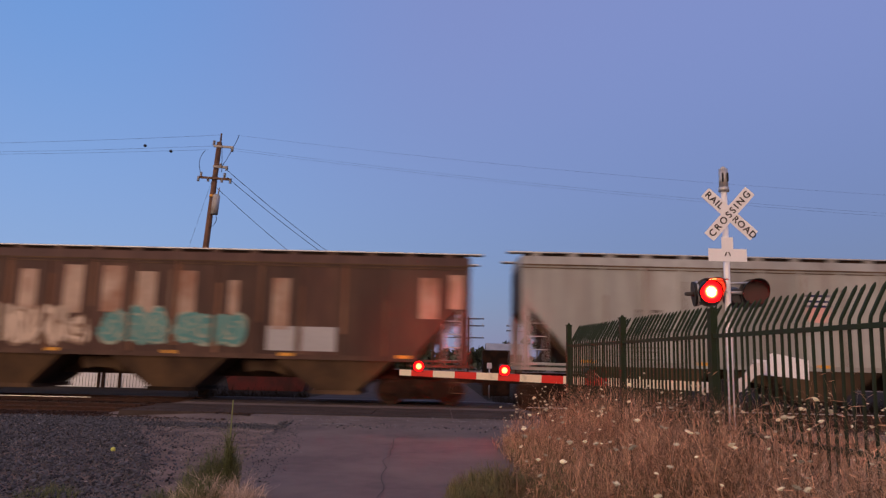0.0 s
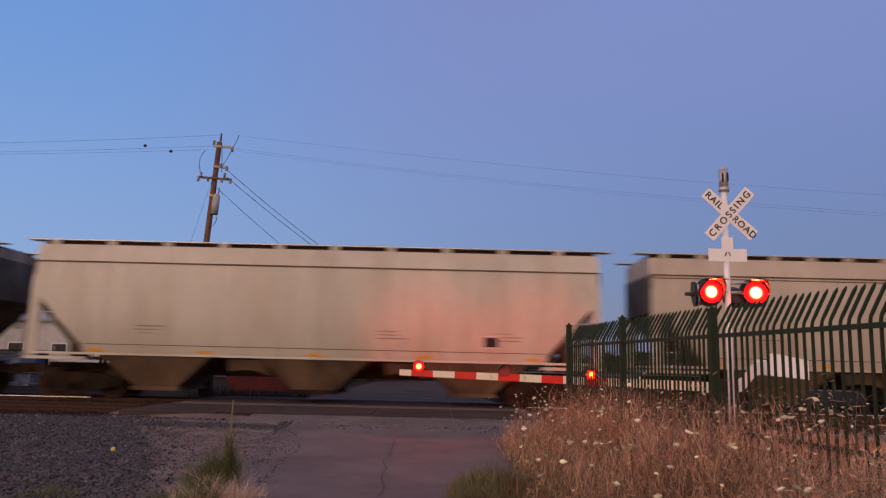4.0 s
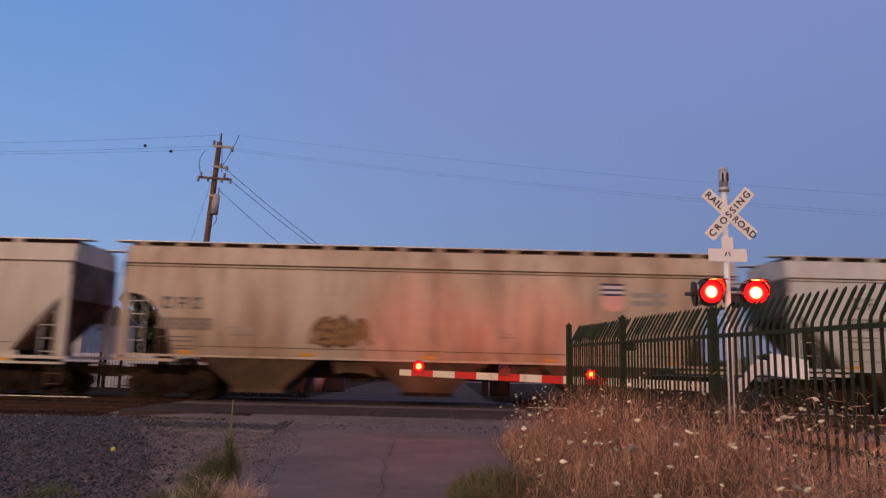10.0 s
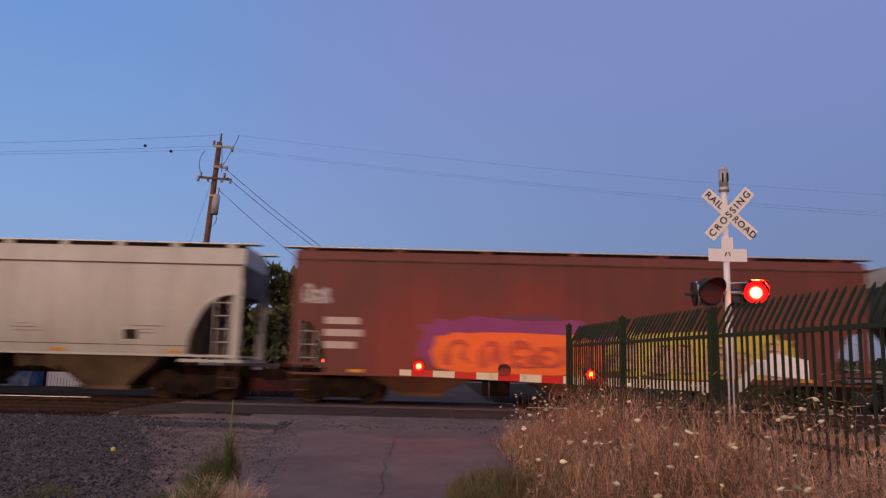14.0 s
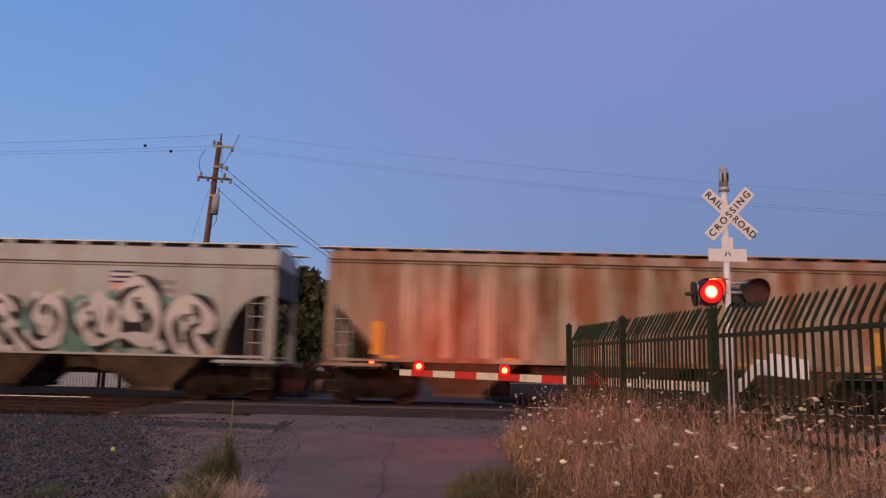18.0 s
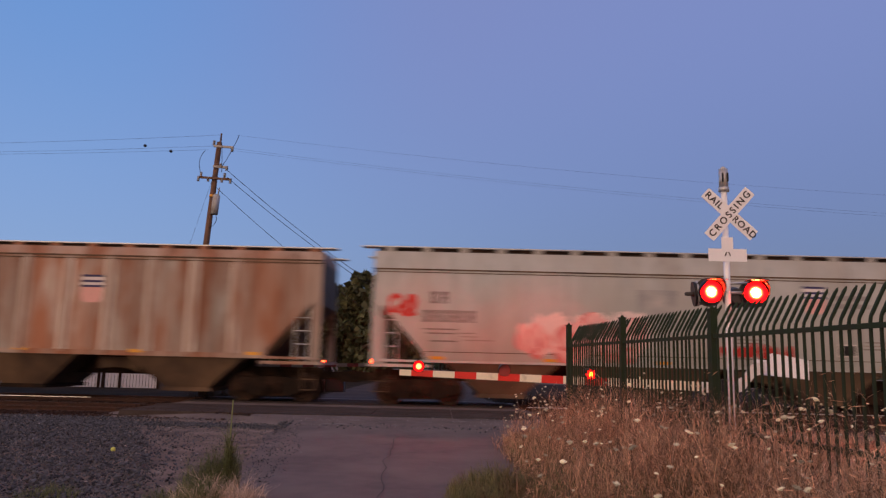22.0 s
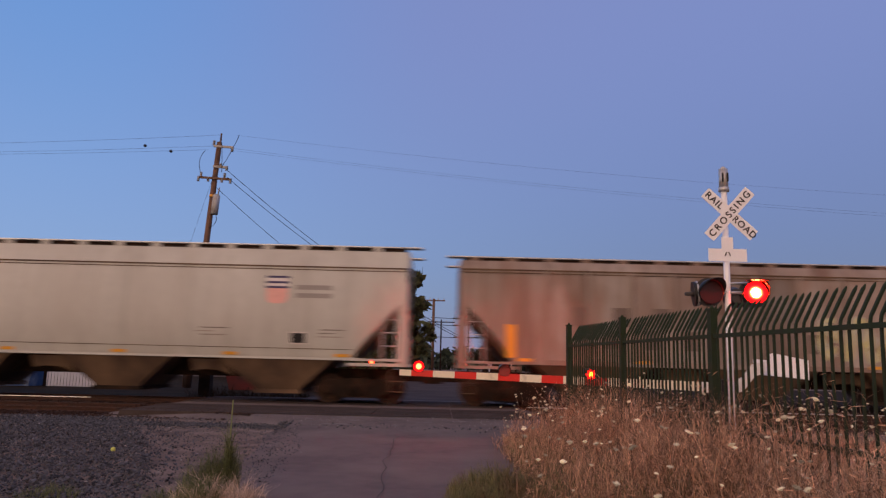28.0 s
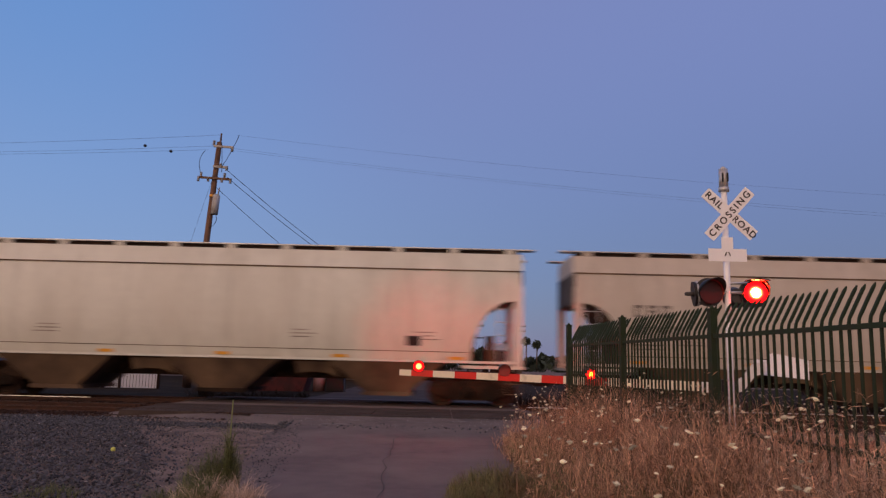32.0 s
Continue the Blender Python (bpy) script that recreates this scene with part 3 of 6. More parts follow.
def build_gate(pivot, tip_x, z_pivot, z_tip, n, lamps, flip, pale=M_ARM, tape=M_REDTAPE, core=M_HOTS, lens=M_GLOWS):
    """The arm from the pivot to its tip, in red and white lengths, with its counterweights behind the pivot."""
    px, py = pivot
    g = thing("crossing_gate", pose(px, py, z_pivot), "lowered crossing gate arm with red and white stripes and red lamps", "crossing gate", "crossing gates")
    ln = abs(px - tip_x)
    way = -1 if tip_x < px else 1
    drop = -way * math.degrees(math.atan2(z_tip - z_pivot, ln))
    lead = 0.5
    seg = 0.405
    k = int((ln - lead) / seg)
    for i in range(k + 1):
        a, b = ln - i * seg, max(lead, ln - (i + 1) * seg)
        if i == 0:
            b = ln - 0.22
        else:
            a, b = ln - 0.22 - (i - 1) * seg, max(lead, ln - 0.22 - i * seg)
        h0, h1 = 0.055 + 0.035 * (1 - a / ln), 0.055 + 0.035 * (1 - b / ln)
        bm = B()
        prism(bm, [(way * b, -h1), (way * a, -h0), (way * a, h0), (way * b, h1)], -0.02, 0.02)
        red = i % 2 == 1 and (ln < 5 or a > 2.6)
        part("stripe", bm, tape if red else pale, g, "red reflective length of the arm" if red else "cream-white length of the arm", pose(0, 0, 0, 0, drop, 0))
    for x, ph in lamps:
        zz = (z_tip - z_pivot) * abs(x - px) / ln
        bm = B()
        rod(bm, (0, 0, 0.04), (0, 0, 0.09), 0.02, 8)
        part("lamp_bracket", bm, M_GALV, g, "", pose(x - px, 0, zz))
        lamp(g, pose(x - px, -0.05, zz + 0.125), 0.098, ph, core, lens)
        lamp(g, pose(x - px, 0.05, zz + 0.125, -5, 0, 180), 0.075, ph, M_HOTR, M_GLOWS, True)
    # support arms that swing round the mast, and the counterweights
    s = -way
    bm = B()
    prism(bm, [(way * 0.62, -0.1), (way * 0.62, 0.1), (way * 0.05, 0.09), (s * 0.18, 0.2), (s * 0.38, 0.45), (s * 0.62, 0.5), (s * 0.62, 0.3), (s * 0.42, 0.22),
               (s * 0.2, -0.05), (0, -0.12)], -0.03, 0.0)
    part("support_arm", bm, M_WHITE, g, "white curved support arm")
    bm = B()
    prism(bm, [(s * 0.66, 0.26), (s * 1.42, 0.18), (s * 1.42, 0.54), (s * 0.76, 0.66), (s * 0.66, 0.62)], -0.06, -0.03)
    part("counterweight", bm, M_SIGN, g, "white counterweight plate")
    bm = B()
    prism(bm, [(s * 0.58, 0.26), (s * 1.42, 0.2), (s * 1.42, 0.5), (s * 0.58, 0.55)], 0.38, 0.41)
    part("counterweight", bm, M_SIGN, g, "white counterweight plate")
    return g


build_signal()
build_gate((5.45, 13.9), -0.76, 1.0, 1.145, 14, ((-0.4, None), (1.2, 0), (2.81, 1)), 1)


def build_far_signal():
    sg = thing("crossing_signal", pose(-8.55, 27.3, 0), "distant crossing signal mast seen from behind with crossbuck", "railway signal")
    bm = B()
    rod(bm, (0, 0, 0), (0, 0, 4.6), 0.057, 12)
    part("mast", bm, M_GALV, sg)
    crossbuck(sg, 3.95, 0.075, True, -1)
    bm = B()
    rod(bm, (-0.5, 0, 2.86), (0.5, 0, 2.86), 0.03, 8)
    part("cross_arm", bm, M_GALV, sg)
    for x, ph in ((-0.42, 0), (0.42, 1)):
        lamp(sg, pose(x, -0.1, 2.86), 0.17, ph, M_HOTF, M_GLOWF)
        lamp(sg, pose(x, 0.1, 2.86, 0, 0, 180), 0.17, ph, M_HOTF, M_GLOWF)
    bm = B()
    box(bm, -0.2, 0.2, -0.2, 0.2, 0, 1.2)
    part("gate_mechanism", bm, M_DARK, sg)


build_far_signal()
build_gate((-8.5, 27.1), -1.95, 1.08, 1.25, 14, ((-4.25, 1), (-2.5, None)), 1, M_SHADEARM, M_SHADERED, M_HOTF, M_GLOWF)


# ---- utility pole and its lines ----
def strand(name, pts, r, label, sag=0.0, n=24, group="overhead lines"):
    bm = B()
    p0, p1 = Vector(pts[0]), Vector(pts[1])
    rings = []
    d = (p1 - p0).normalized()
    u = d.cross(Vector((0, 0, 1))).normalized()
    w = u.cross(d)
    for i in range(n + 1):
        t = i / n
        c = p0.lerp(p1, t) - Vector((0, 0, sag * 4 * t * (1 - t)))
        rings.append([bm.verts.new(c + u * r * math.cos(a) + w * r * math.sin(a)) for a in (0.5, 2.07, 3.64, 5.2)])
    for a, b in zip(rings, rings[1:]):
        for k in range(4):
            bm.faces.new((a[k], a[(k + 1) % 4], b[(k + 1) % 4], b[k]))
    return tagged(part(name, bm, M_WIRE), label, "cable", group)


def build_utility_pole():
    foot, top = Vector((-11.48, 34, 0)), Vector((-10.82, 34, 11.6))
    up = thing("utility_pole", pose(*foot, 0, math.degrees(math.atan2(top.x - foot.x, top.z)), 0), "leaning brown wooden utility pole with crossarms and a grey transformer", "utility pole")
    bm = B()
    rod(bm, (0, 0, 0), (0, 0, 11.6), 0.17, 14, 0.12)
    part("pole", bm, M_WOODPOLE, up)
    bm = B()
    box(bm, 0.05, 0.12, -0.16, -0.1, 11.2, 12.0)
    part("pole_top_pin", bm, M_WOODPOLE, up)
    for z, x0, x1 in ((9.78, -0.75, 0.85), (11.35, -0.2, 0.75), (10.35, -0.1, 0.6)):
        bm = B()
        box(bm, x0, x1, -0.2, -0.12, z - 0.05, z + 0.05)
        part("crossarm", bm, M_WOODPOLE if z < 10 else M_CERAMIC, up)
    for x, z in ((-0.72, 9.7), (-0.62, 9.92), (-0.25, 9.72), (0.4, 9.72), (0.5, 9.95), (0.8, 9.7), (0.7, 11.25), (-0.2, 11.5), (0.55, 10.3), (0.25, 10.4)):
        bm = B()
        for k in range(4):
            rod(bm, (x, -0.16, z - 0.1 + 0.06 * k), (x, -0.16, z - 0.06 + 0.06 * k), 0.075, 10, 0.045)
        part("insulator", bm, M_CERAMIC if x > -0.3 else M_TANK, up)
    bm = B()
    rod(bm, (0.24, -0.15, 8.05), (0.24, -0.15, 8.95), 0.17, 16)
    rod(bm, (0.24, -0.15, 8.95), (0.24, -0.15, 9.02), 0.17, 16, 0.1)
    tx = part("transformer", bm, M_TANK, up, "grey cylindrical transformer")
    bm = B()
    rod(bm, (0.3, -0.15, 9.0), (0.33, -0.15, 9.35), 0.03, 8)
    part("bushing", bm, M_CERAMIC, tx)
    # jumper wires
    for a, b, c in (((0.95, -0.16, 12.0), (0.75, -0.2, 11.2), (0.3, -0.2, 10.3)), ((0.2, -0.2, 11.4), (0.28, -0.2, 10.8), (0.35, -0.2, 10.1)),
                    ((-0.55, -0.2, 11.1), (-0.95, -0.2, 10.6), (-0.6, -0.2, 9.9)), ((0.35, -0.2, 8.0), (0.5, -0.2, 7.6), (0.1, -0.2, 7.4))):
        bm = B()
        pa, pb, pc = Vector(a), Vector(b), Vector(c)
        last = pa
        for i in range(1, 11):
            t = i / 10
            q = pa.lerp(pb, t).lerp(pb.lerp(pc, t), t)
            rod(bm, last, q, 0.014, 5)
            last = q
        part("jumper_wire", bm, M_WIRE, up)
    bm = B()
    rod(bm, (0, 0, 8.9), (0, 0, 9.0), 0.15, 14)
    part("band", bm, M_YELLOW, up, "yellow marker band")
    t = top
    far = "thin black overhead power line"
    strand("power_line", [(t.x + 0.05, 34, 11.95), (-70, 30, 10.9)], 0.005, far, 1.2)
    strand("power_line", [(t.x - 0.2, 34, 11.4), (-70, 30, 11.0)], 0.0045, far, 1.2)
    strand("power_line", [(t.x - 0.5, 34, 11.2), (-70, 30, 10.6)], 0.0045, far, 1.0)
    strand("power_line", [(t.x + 0.8, 34, 11.95), (80, 40, 12.2)], 0.0045, far, 1.9)
    strand("power_line", [(t.x + 0.6, 34, 11.3), (80, 40, 11.0)], 0.0045, far, 2.0)
    strand("power_line", [(t.x + 0.6, 34, 11.2), (80, 40, 10.5)], 0.0045, far, 1.9)
    strand("service_drop", [(t.x + 0.35, 33.9, 10.3), (1.2, 37, 2.6)], 0.016, "black service cable running down from the pole", 0.5)
    strand("service_drop", [(t.x + 0.5, 33.9, 9.85), (1.2, 37, 2.5)], 0.016, "black service cable running down from the pole", 0.5)
    strand("service_drop", [(t.x - 0.1, 33.9, 9.45), (-1.0, 37, 2.2)], 0.014, "black service cable running down from the pole", 0.4)
    strand("guy_wire", [(t.x - 0.15, 34, 10.0), (-13.6, 34, 0.05)], 0.005, "thin steel guy wire braced to the ground")
    for x, z in ((-14.24, 11.24), (-13.0, 11.0)):
        bm = B()
        bmesh.ops.create_icosphere(bm, subdivisions=2, radius=0.075)
        tagged(part("line_marker", bm, M_BLACK, m=pose(x, 33.7, z)), "small dark marker ball on an overhead line", "marker", "line markers")


build_utility_pole()

# ---- vegetation ----
def blades(n, place, h0, h1, w, lean, seed, forks=0):
    """Thin upright blades, each a bent strip of three pieces; some fork."""
    rng = np.random.default_rng(seed)
    vs, fs = [], []

    def strip(p, d, h, ww):
        a = 6.2832 * rng.random()
        sx, sy = math.cos(a), math.sin(a)
        dx, dy = float(d[0]), float(d[1])
        bend = 0.15 * math.hypot(dx, dy)
        o = len(vs)
        for t in (0.0, 0.333, 0.667, 1.0):
            cx, cy, cz = p[0] + dx * t * t * h, p[1] + dy * t * t * h, p[2] + h * t * (1 - bend * t)
            s = ww * (1 - 0.8 * t)
            vs.append((cx - sx * s, cy - sy * s, cz))
            vs.append((cx + sx * s, cy + sy * s, cz))
        for k in range(3):
            fs.append((o + 2 * k, o + 2 * k + 1, o + 2 * k + 3, o + 2 * k + 2))

    for _ in range(n):
        spot = place(rng)
        if spot is None:
            continue
        x, y, f = spot
        h = rng.uniform(h0, h1) * f
        d = rng.normal(size=2) * lean
        strip((x, y, -0.03), d, h, w * rng.uniform(0.6, 1.4))
        for _k in range(forks):
            t = rng.uniform(0.35, 0.9)
            strip((x + d[0] * t * t * h, y + d[1] * t * t * h, h * t - 0.03), rng.normal(size=2) * 1.3, h * rng.uniform(0.08, 0.32), w * 0.6)
    return vs, fs


def weed_edge(y):
    return float(np.interp(y, (3, 5, 7.3, 9, 12, 13.5), (0.5, 0.55, 0.85, 0.95, 1.0, 1.3)))


def weed_spot(rng):
    y = 3.2 + 10.6 * rng.random() ** 0.9
    x = rng.uniform(0.2, 7.5)
    e = weed_edge(y)
    if x < e or x > 1.2 + y * 0.66:
        return None
    f = min(1.0, 0.16 + (x - e) * 0.42) * (0.86 + 0.5 * noise.noise((x * 1.1, y * 1.1, 3.0)) + 0.35 * noise.noise((x * 3.1, y * 3.1, 8.0)))
    f *= float(np.interp(y, (3, 6, 9, 13), (0.95, 0.98, 1.0, 0.95)))
    f *= 1 + 0.24 * min(1.0, max(0.0, (x - 1.6) / 1.5)) * (1.0 if y < 9 else 0.4)
    if x > 2.2 + 0.152 * (12.35 - y):
        f *= 0.42
    if y < 8.6:
        f *= 1 + 0.26 * math.exp(-((x - 3.75 + 0.15 * y) / 0.75) ** 2)
    return x, y, max(0.25, f)


def straw_spot(rng):
    s = weed_spot(rng)
    return s if s and rng.random() < 0.3 + 0.7 * min(1.0, max(0.0, (s[0] - 1.4) / 1.2)) else None


me = soup("dry_weeds", *blades(14000, weed_spot, 0.4, 0.78, 0.003, 0.45, 11, 7), M_DRY)
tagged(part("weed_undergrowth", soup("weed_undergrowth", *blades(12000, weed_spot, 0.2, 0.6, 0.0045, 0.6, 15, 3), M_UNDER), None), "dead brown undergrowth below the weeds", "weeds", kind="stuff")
tagged(part("dry_weeds", me, None), "dense dry reddish-brown weeds along the fence", "weeds", kind="stuff")
me = soup("straw_grass", *blades(15000, straw_spot, 0.22, 0.78, 0.003, 0.5, 12, 2), M_STRAW)
tagged(part("straw_grass", me, None), "dry straw-coloured grass among the weeds", "grass", kind="stuff")


def olive_spot(rng):
    y = rng.uniform(6.2, 12.6)
    x = weed_edge(y) + 0.1 + 1.9 * rng.random() ** 1.4
    return x, y, min(1.0, 0.35 + 0.4 * (x - weed_edge(y))) * (0.8 + 0.6 * noise.noise((x * 2.0, y * 2.0, 5.0)))


tagged(part("green_undergrowth", soup("green_undergrowth", *blades(5200, olive_spot, 0.3, 0.75, 0.0042, 0.5, 19, 3), M_OLIVE), None),
       "olive-brown leafy growth among the dry weeds", "weeds", kind="stuff")


def twigs(n, seed, top=0.78):
    """Short bits of stalk and dry leaf, every way up, that fill the thicket."""
    rng = np.random.default_rng(seed)
    vs, fs = [], []
    while len(fs) < n:
        s = weed_spot(rng)
        if s is None:
            continue
        x, y, f = s
        p = np.array((x, y, f * top * rng.random() ** 0.6))
        d = rng.normal(size=3) * (1, 1, 0.8)
        d *= rng.uniform(0.015, 0.055) / np.linalg.norm(d)
        e = rng.normal(size=3)
        e *= rng.uniform(0.0015, 0.0055) / np.linalg.norm(e)
        o = len(vs)
        vs.extend([p - d, p + e, p + d * 1.2, p - e])
        fs.append((o, o + 1, o + 2, o + 3))
    return vs, fs


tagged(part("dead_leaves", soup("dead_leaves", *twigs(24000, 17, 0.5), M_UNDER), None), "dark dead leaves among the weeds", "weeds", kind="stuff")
tagged(part("weed_twigs", soup("weed_twigs", *twigs(42000, 16), M_DRY), None), "tangled dry leaves and twigs among the weeds", "weeds", kind="stuff")


def tall_spot(rng):
    y = rng.uniform(6.0, 12.2)
    x = rng.uniform(1.0, 2.9) + 0.15 * (9 - y) * 0.3
    return x, y, min(1.0, 0.35 + 0.6 * (x - 1.0))


me = soup("tall_weeds", *blades(1350, tall_spot, 0.65, 1.16, 0.0036, 0.28, 14, 12), M_DRY)
tagged(part("tall_weeds", me, None), "sparse tall dry weed stalks in front of the fence", "weeds", kind="stuff")


def spot_round(cx, cy, rx, ry):
    def f(rng):
        a, r = rng.uniform(0, 6.283), math.sqrt(rng.random())
        return cx + rx * r * math.cos(a), cy + ry * r * math.sin(a), 1 - 0.6 * r
    return f


def clump(name, cx, cy, rx, ry, n, h0, h1, material, seed, label, forks=2, w=0.004, lean=0.25):
    me = soup(name, *blades(n, spot_round(0, 0, rx, ry), h0, h1, w, lean, seed, forks), material)
    return tagged(part(name, me, None, m=pose(cx, cy, 0)), label, "grass tuft", "tufts beside the road")


clump("green_weed_clump", 0.6, 7.7, 0.5, 0.7, 2200, 0.2, 0.46, M_OLIVE, 21, "low green weeds at the road's edge")
clump("green_weed_clump", 0.36, 7.1, 0.32, 0.5, 900, 0.14, 0.34, M_OLIVE, 22, "low green weeds at the road's edge")
clump("grass_tuft", -2.08, 7.08, 0.4, 0.24, 700, 0.16, 0.42, M_STRAW, 23, "dry straw-coloured grass tuft on the dirt", 0, 0.003, 0.5)
clump("grass_tuft", -1.86, 7.3, 0.24, 0.15, 260, 0.16, 0.36, M_STRAW, 28, "dry straw-coloured grass tuft on the dirt", 0, 0.003, 0.5)
clump("green_weed_clump", -2.1, 7.62, 0.13, 0.12, 300, 0.3, 0.7, M_GRASS, 24, "upright green weed stems behind a dry tuft", 6, 0.004, 0.1)
clump("green_weed_clump", -2.28, 7.62, 0.13, 0.12, 260, 0.26, 0.6, M_GRASS, 29, "upright green weed stems behind a dry tuft", 6, 0.004, 0.1)
clump("green_weed_clump", -2.42, 7.5, 0.14, 0.12, 150, 0.18, 0.42, M_GRASS, 30, "upright green weed stems behind a dry tuft", 5, 0.004, 0.16)
clump("green_weed_clump", -2.6, 7.15, 0.16, 0.12, 90, 0.08, 0.22, M_GRASS, 32, "low green weeds on dirt", 3, 0.004, 0.5)
clump("green_weed_clump", -3.65, 7.2, 0.3, 0.3, 260, 0.08, 0.2, M_GRASS, 25, "low green weeds on dark gravel", 2)
clump("green_weed_clump", -2.2, 7.05, 0.22, 0.2, 420, 0.14, 0.38, M_GRASS, 26, "low green weeds in a dry tuft", 3, 0.004, 0.35)

# one tall stalk
bm = B()
rod(bm, (0, 0, 0), (0.01, 0, 0.9), 0.011, 7, 0.007)
stalk = tagged(part("mullein_stalk", bm, M_GRASS, m=pose(-2.1, 7.6, 0)), "single tall green weed stalk standing in the dirt", "plant")
me = soup("stalk_leaves", *blades(110, spot_round(0, 0, 0.04, 0.04), 0.3, 0.92, 0.0045, 0.06, 31, 9), M_GRASS)
part("stalk_leaves", me, None, stalk)


def umbel(bm, seed):
    rng = random.Random(seed)
    # the crowded crown as one bumpy cap, loose florets round it
    n, rows = 12, []
    for j in range(4):
        rr = (0.003, 0.011, 0.02, 0.025)[j]
        rows.append([bm.verts.new((rr * rng.uniform(0.8, 1.2) * math.cos(2 * math.pi * k / n), rr * rng.uniform(0.8, 1.2) * math.sin(2 * math.pi * k / n),
                                   (0.011, 0.009, 0.003, -0.006)[j] + rng.uniform(-0.004, 0.004))) for k in range(n)])
    rows.append([bm.verts.new((0.004 * math.cos(2 * math.pi * k / n), 0.004 * math.sin(2 * math.pi * k / n), -0.03)) for k in range(n)])
    for a, b in zip(rows, rows[1:]):
        for k in range(n):
            bm.faces.new((a[k], b[k], b[(k + 1) % n], a[(k + 1) % n]))
    bm.faces.new(rows[0])
    for i in range(52):
        a, r = rng.uniform(0, 6.28), math.sqrt(rng.random()) * 0.031
        z = 0.008 - r * r * 14 + rng.uniform(-0.004, 0.005)
        p = Vector((r * math.cos(a), r * math.sin(a), z))
        if i % 4 == 0:
            rod(bm, (0, 0, -0.026), p, 0.0011, 3, 0.0012)
        s = rng.uniform(0.004, 0.008)
        vs = [bm.verts.new(p + Vector(v) * s) for v in ((1, 0, 0), (-0.5, 0.87, 0), (-0.5, -0.87, 0), (0, 0, 0.7), (0, 0, -0.6))]
        for f in ((0, 1, 3), (1, 2, 3), (2, 0, 3), (1, 0, 4), (2, 1, 4), (0, 2, 4)):
            bm.faces.new([vs[q] for q in f])


HEADS = [shared("seed_head_%s" % "abc"[k], lambda b, k=k: umbel(b, k), M_UMBEL) for k in range(3)]


def stem(bm, k):
    rng = random.Random(k)
    a = Vector((0, 0, 0))
    for i in range(4):
        b = Vector((rng.uniform(-0.02, 0.02) * (i + 1), rng.uniform(-0.02, 0.02) * (i + 1), (i + 1) / 4))
        rod(bm, a, b, 0.0042 - 0.0007 * i, 5, 0.0035 - 0.0007 * i)
        a = b


STEMS = [shared("stem_%s" % "abc"[k], lambda b, k=k: stem(b, k), M_DRY) for k in range(3)]
rng = np.random.default_rng(77)
made = 0
while made < 296:
    s = weed_spot(rng)
    if s is None:
        continue
    x, y, f = s
    if x > 0.2 + 0.6 * y or rng.random() > min(1.0, 0.45 + 0.9 * math.exp(-(x - weed_edge(y)) * 0.5)):
        continue
    if rng.random() > 1.5 * f:
        continue
    h = rng.uniform(0.7, 1.0) * (0.6 + 0.45 * min(1.25, f))
    if y > 8.2 and x > 1.15:
        h *= rng.uniform(1.0, 1.35)
    pl = thing("wild_carrot", pose(x, y, -0.02, rng.uniform(-9, 9), rng.uniform(-9, 9), rng.uniform(0, 360)),
               "dried wild carrot with a cream seed head among weeds", "wild flower", "seed heads in the weeds")
    k = made % 3
    st = part("stem", STEMS[k], None, pl)
    st.scale = (1, 1, h)
    tip = SHARED["stem_%s" % "abc"[k]].vertices[-1].co
    hd = part("seed_head", HEADS[(made // 3) % 3], None, pl, "", pose(tip.x, tip.y, h + 0.02, rng.uniform(-22, 22), rng.uniform(-22, 22), 0))
    q = rng.uniform(0.42, 0.78) if made % 3 else rng.uniform(0.75, 1.05)
    q *= 0.75 if y < 5.5 else 1.0
    hd.scale = (q, q, q * rng.uniform(0.5, 0.95))
    made += 1


# low growth added along the far side of the tracks, its colour dark as shade
def far_spot(rng):
    x = rng.uniform(-34, 24)
    return None if -4.6 < x < 1.9 or -17 < x < -8.5 else (x, rng.uniform(24.9, 27.0), 0.6 + 0.5 * rng.random())


me = soup("verge_weeds", *blades(9000, far_spot, 0.18, 0.5, 0.012, 0.4, 41, 1), M_VERGE)
tagged(part("verge_weeds", me, None), "low weeds added beyond the tracks, coloured dark for the train's shade", "weeds", kind="stuff")


# ---- trees and the far side ----
def leaf_cloud(centres, n, size, seed, flat=1.0):
    rng = np.random.default_rng(seed)
    vs, fs = [], []
    for _ in range(n):
        c = centres[rng.integers(len(centres))]
        p = np.array(c[:3]) + rng.normal(size=3) * c[3] * 0.5 * np.array((1, 1, flat))
        d = rng.normal(size=(2, 3)) * size
        o = len(vs)
        vs += [p - d[0], p + d[1], p + d[0], p - d[1] * 0.6]
        fs.append((o, o + 1, o + 2, o + 3))
    return vs, fs


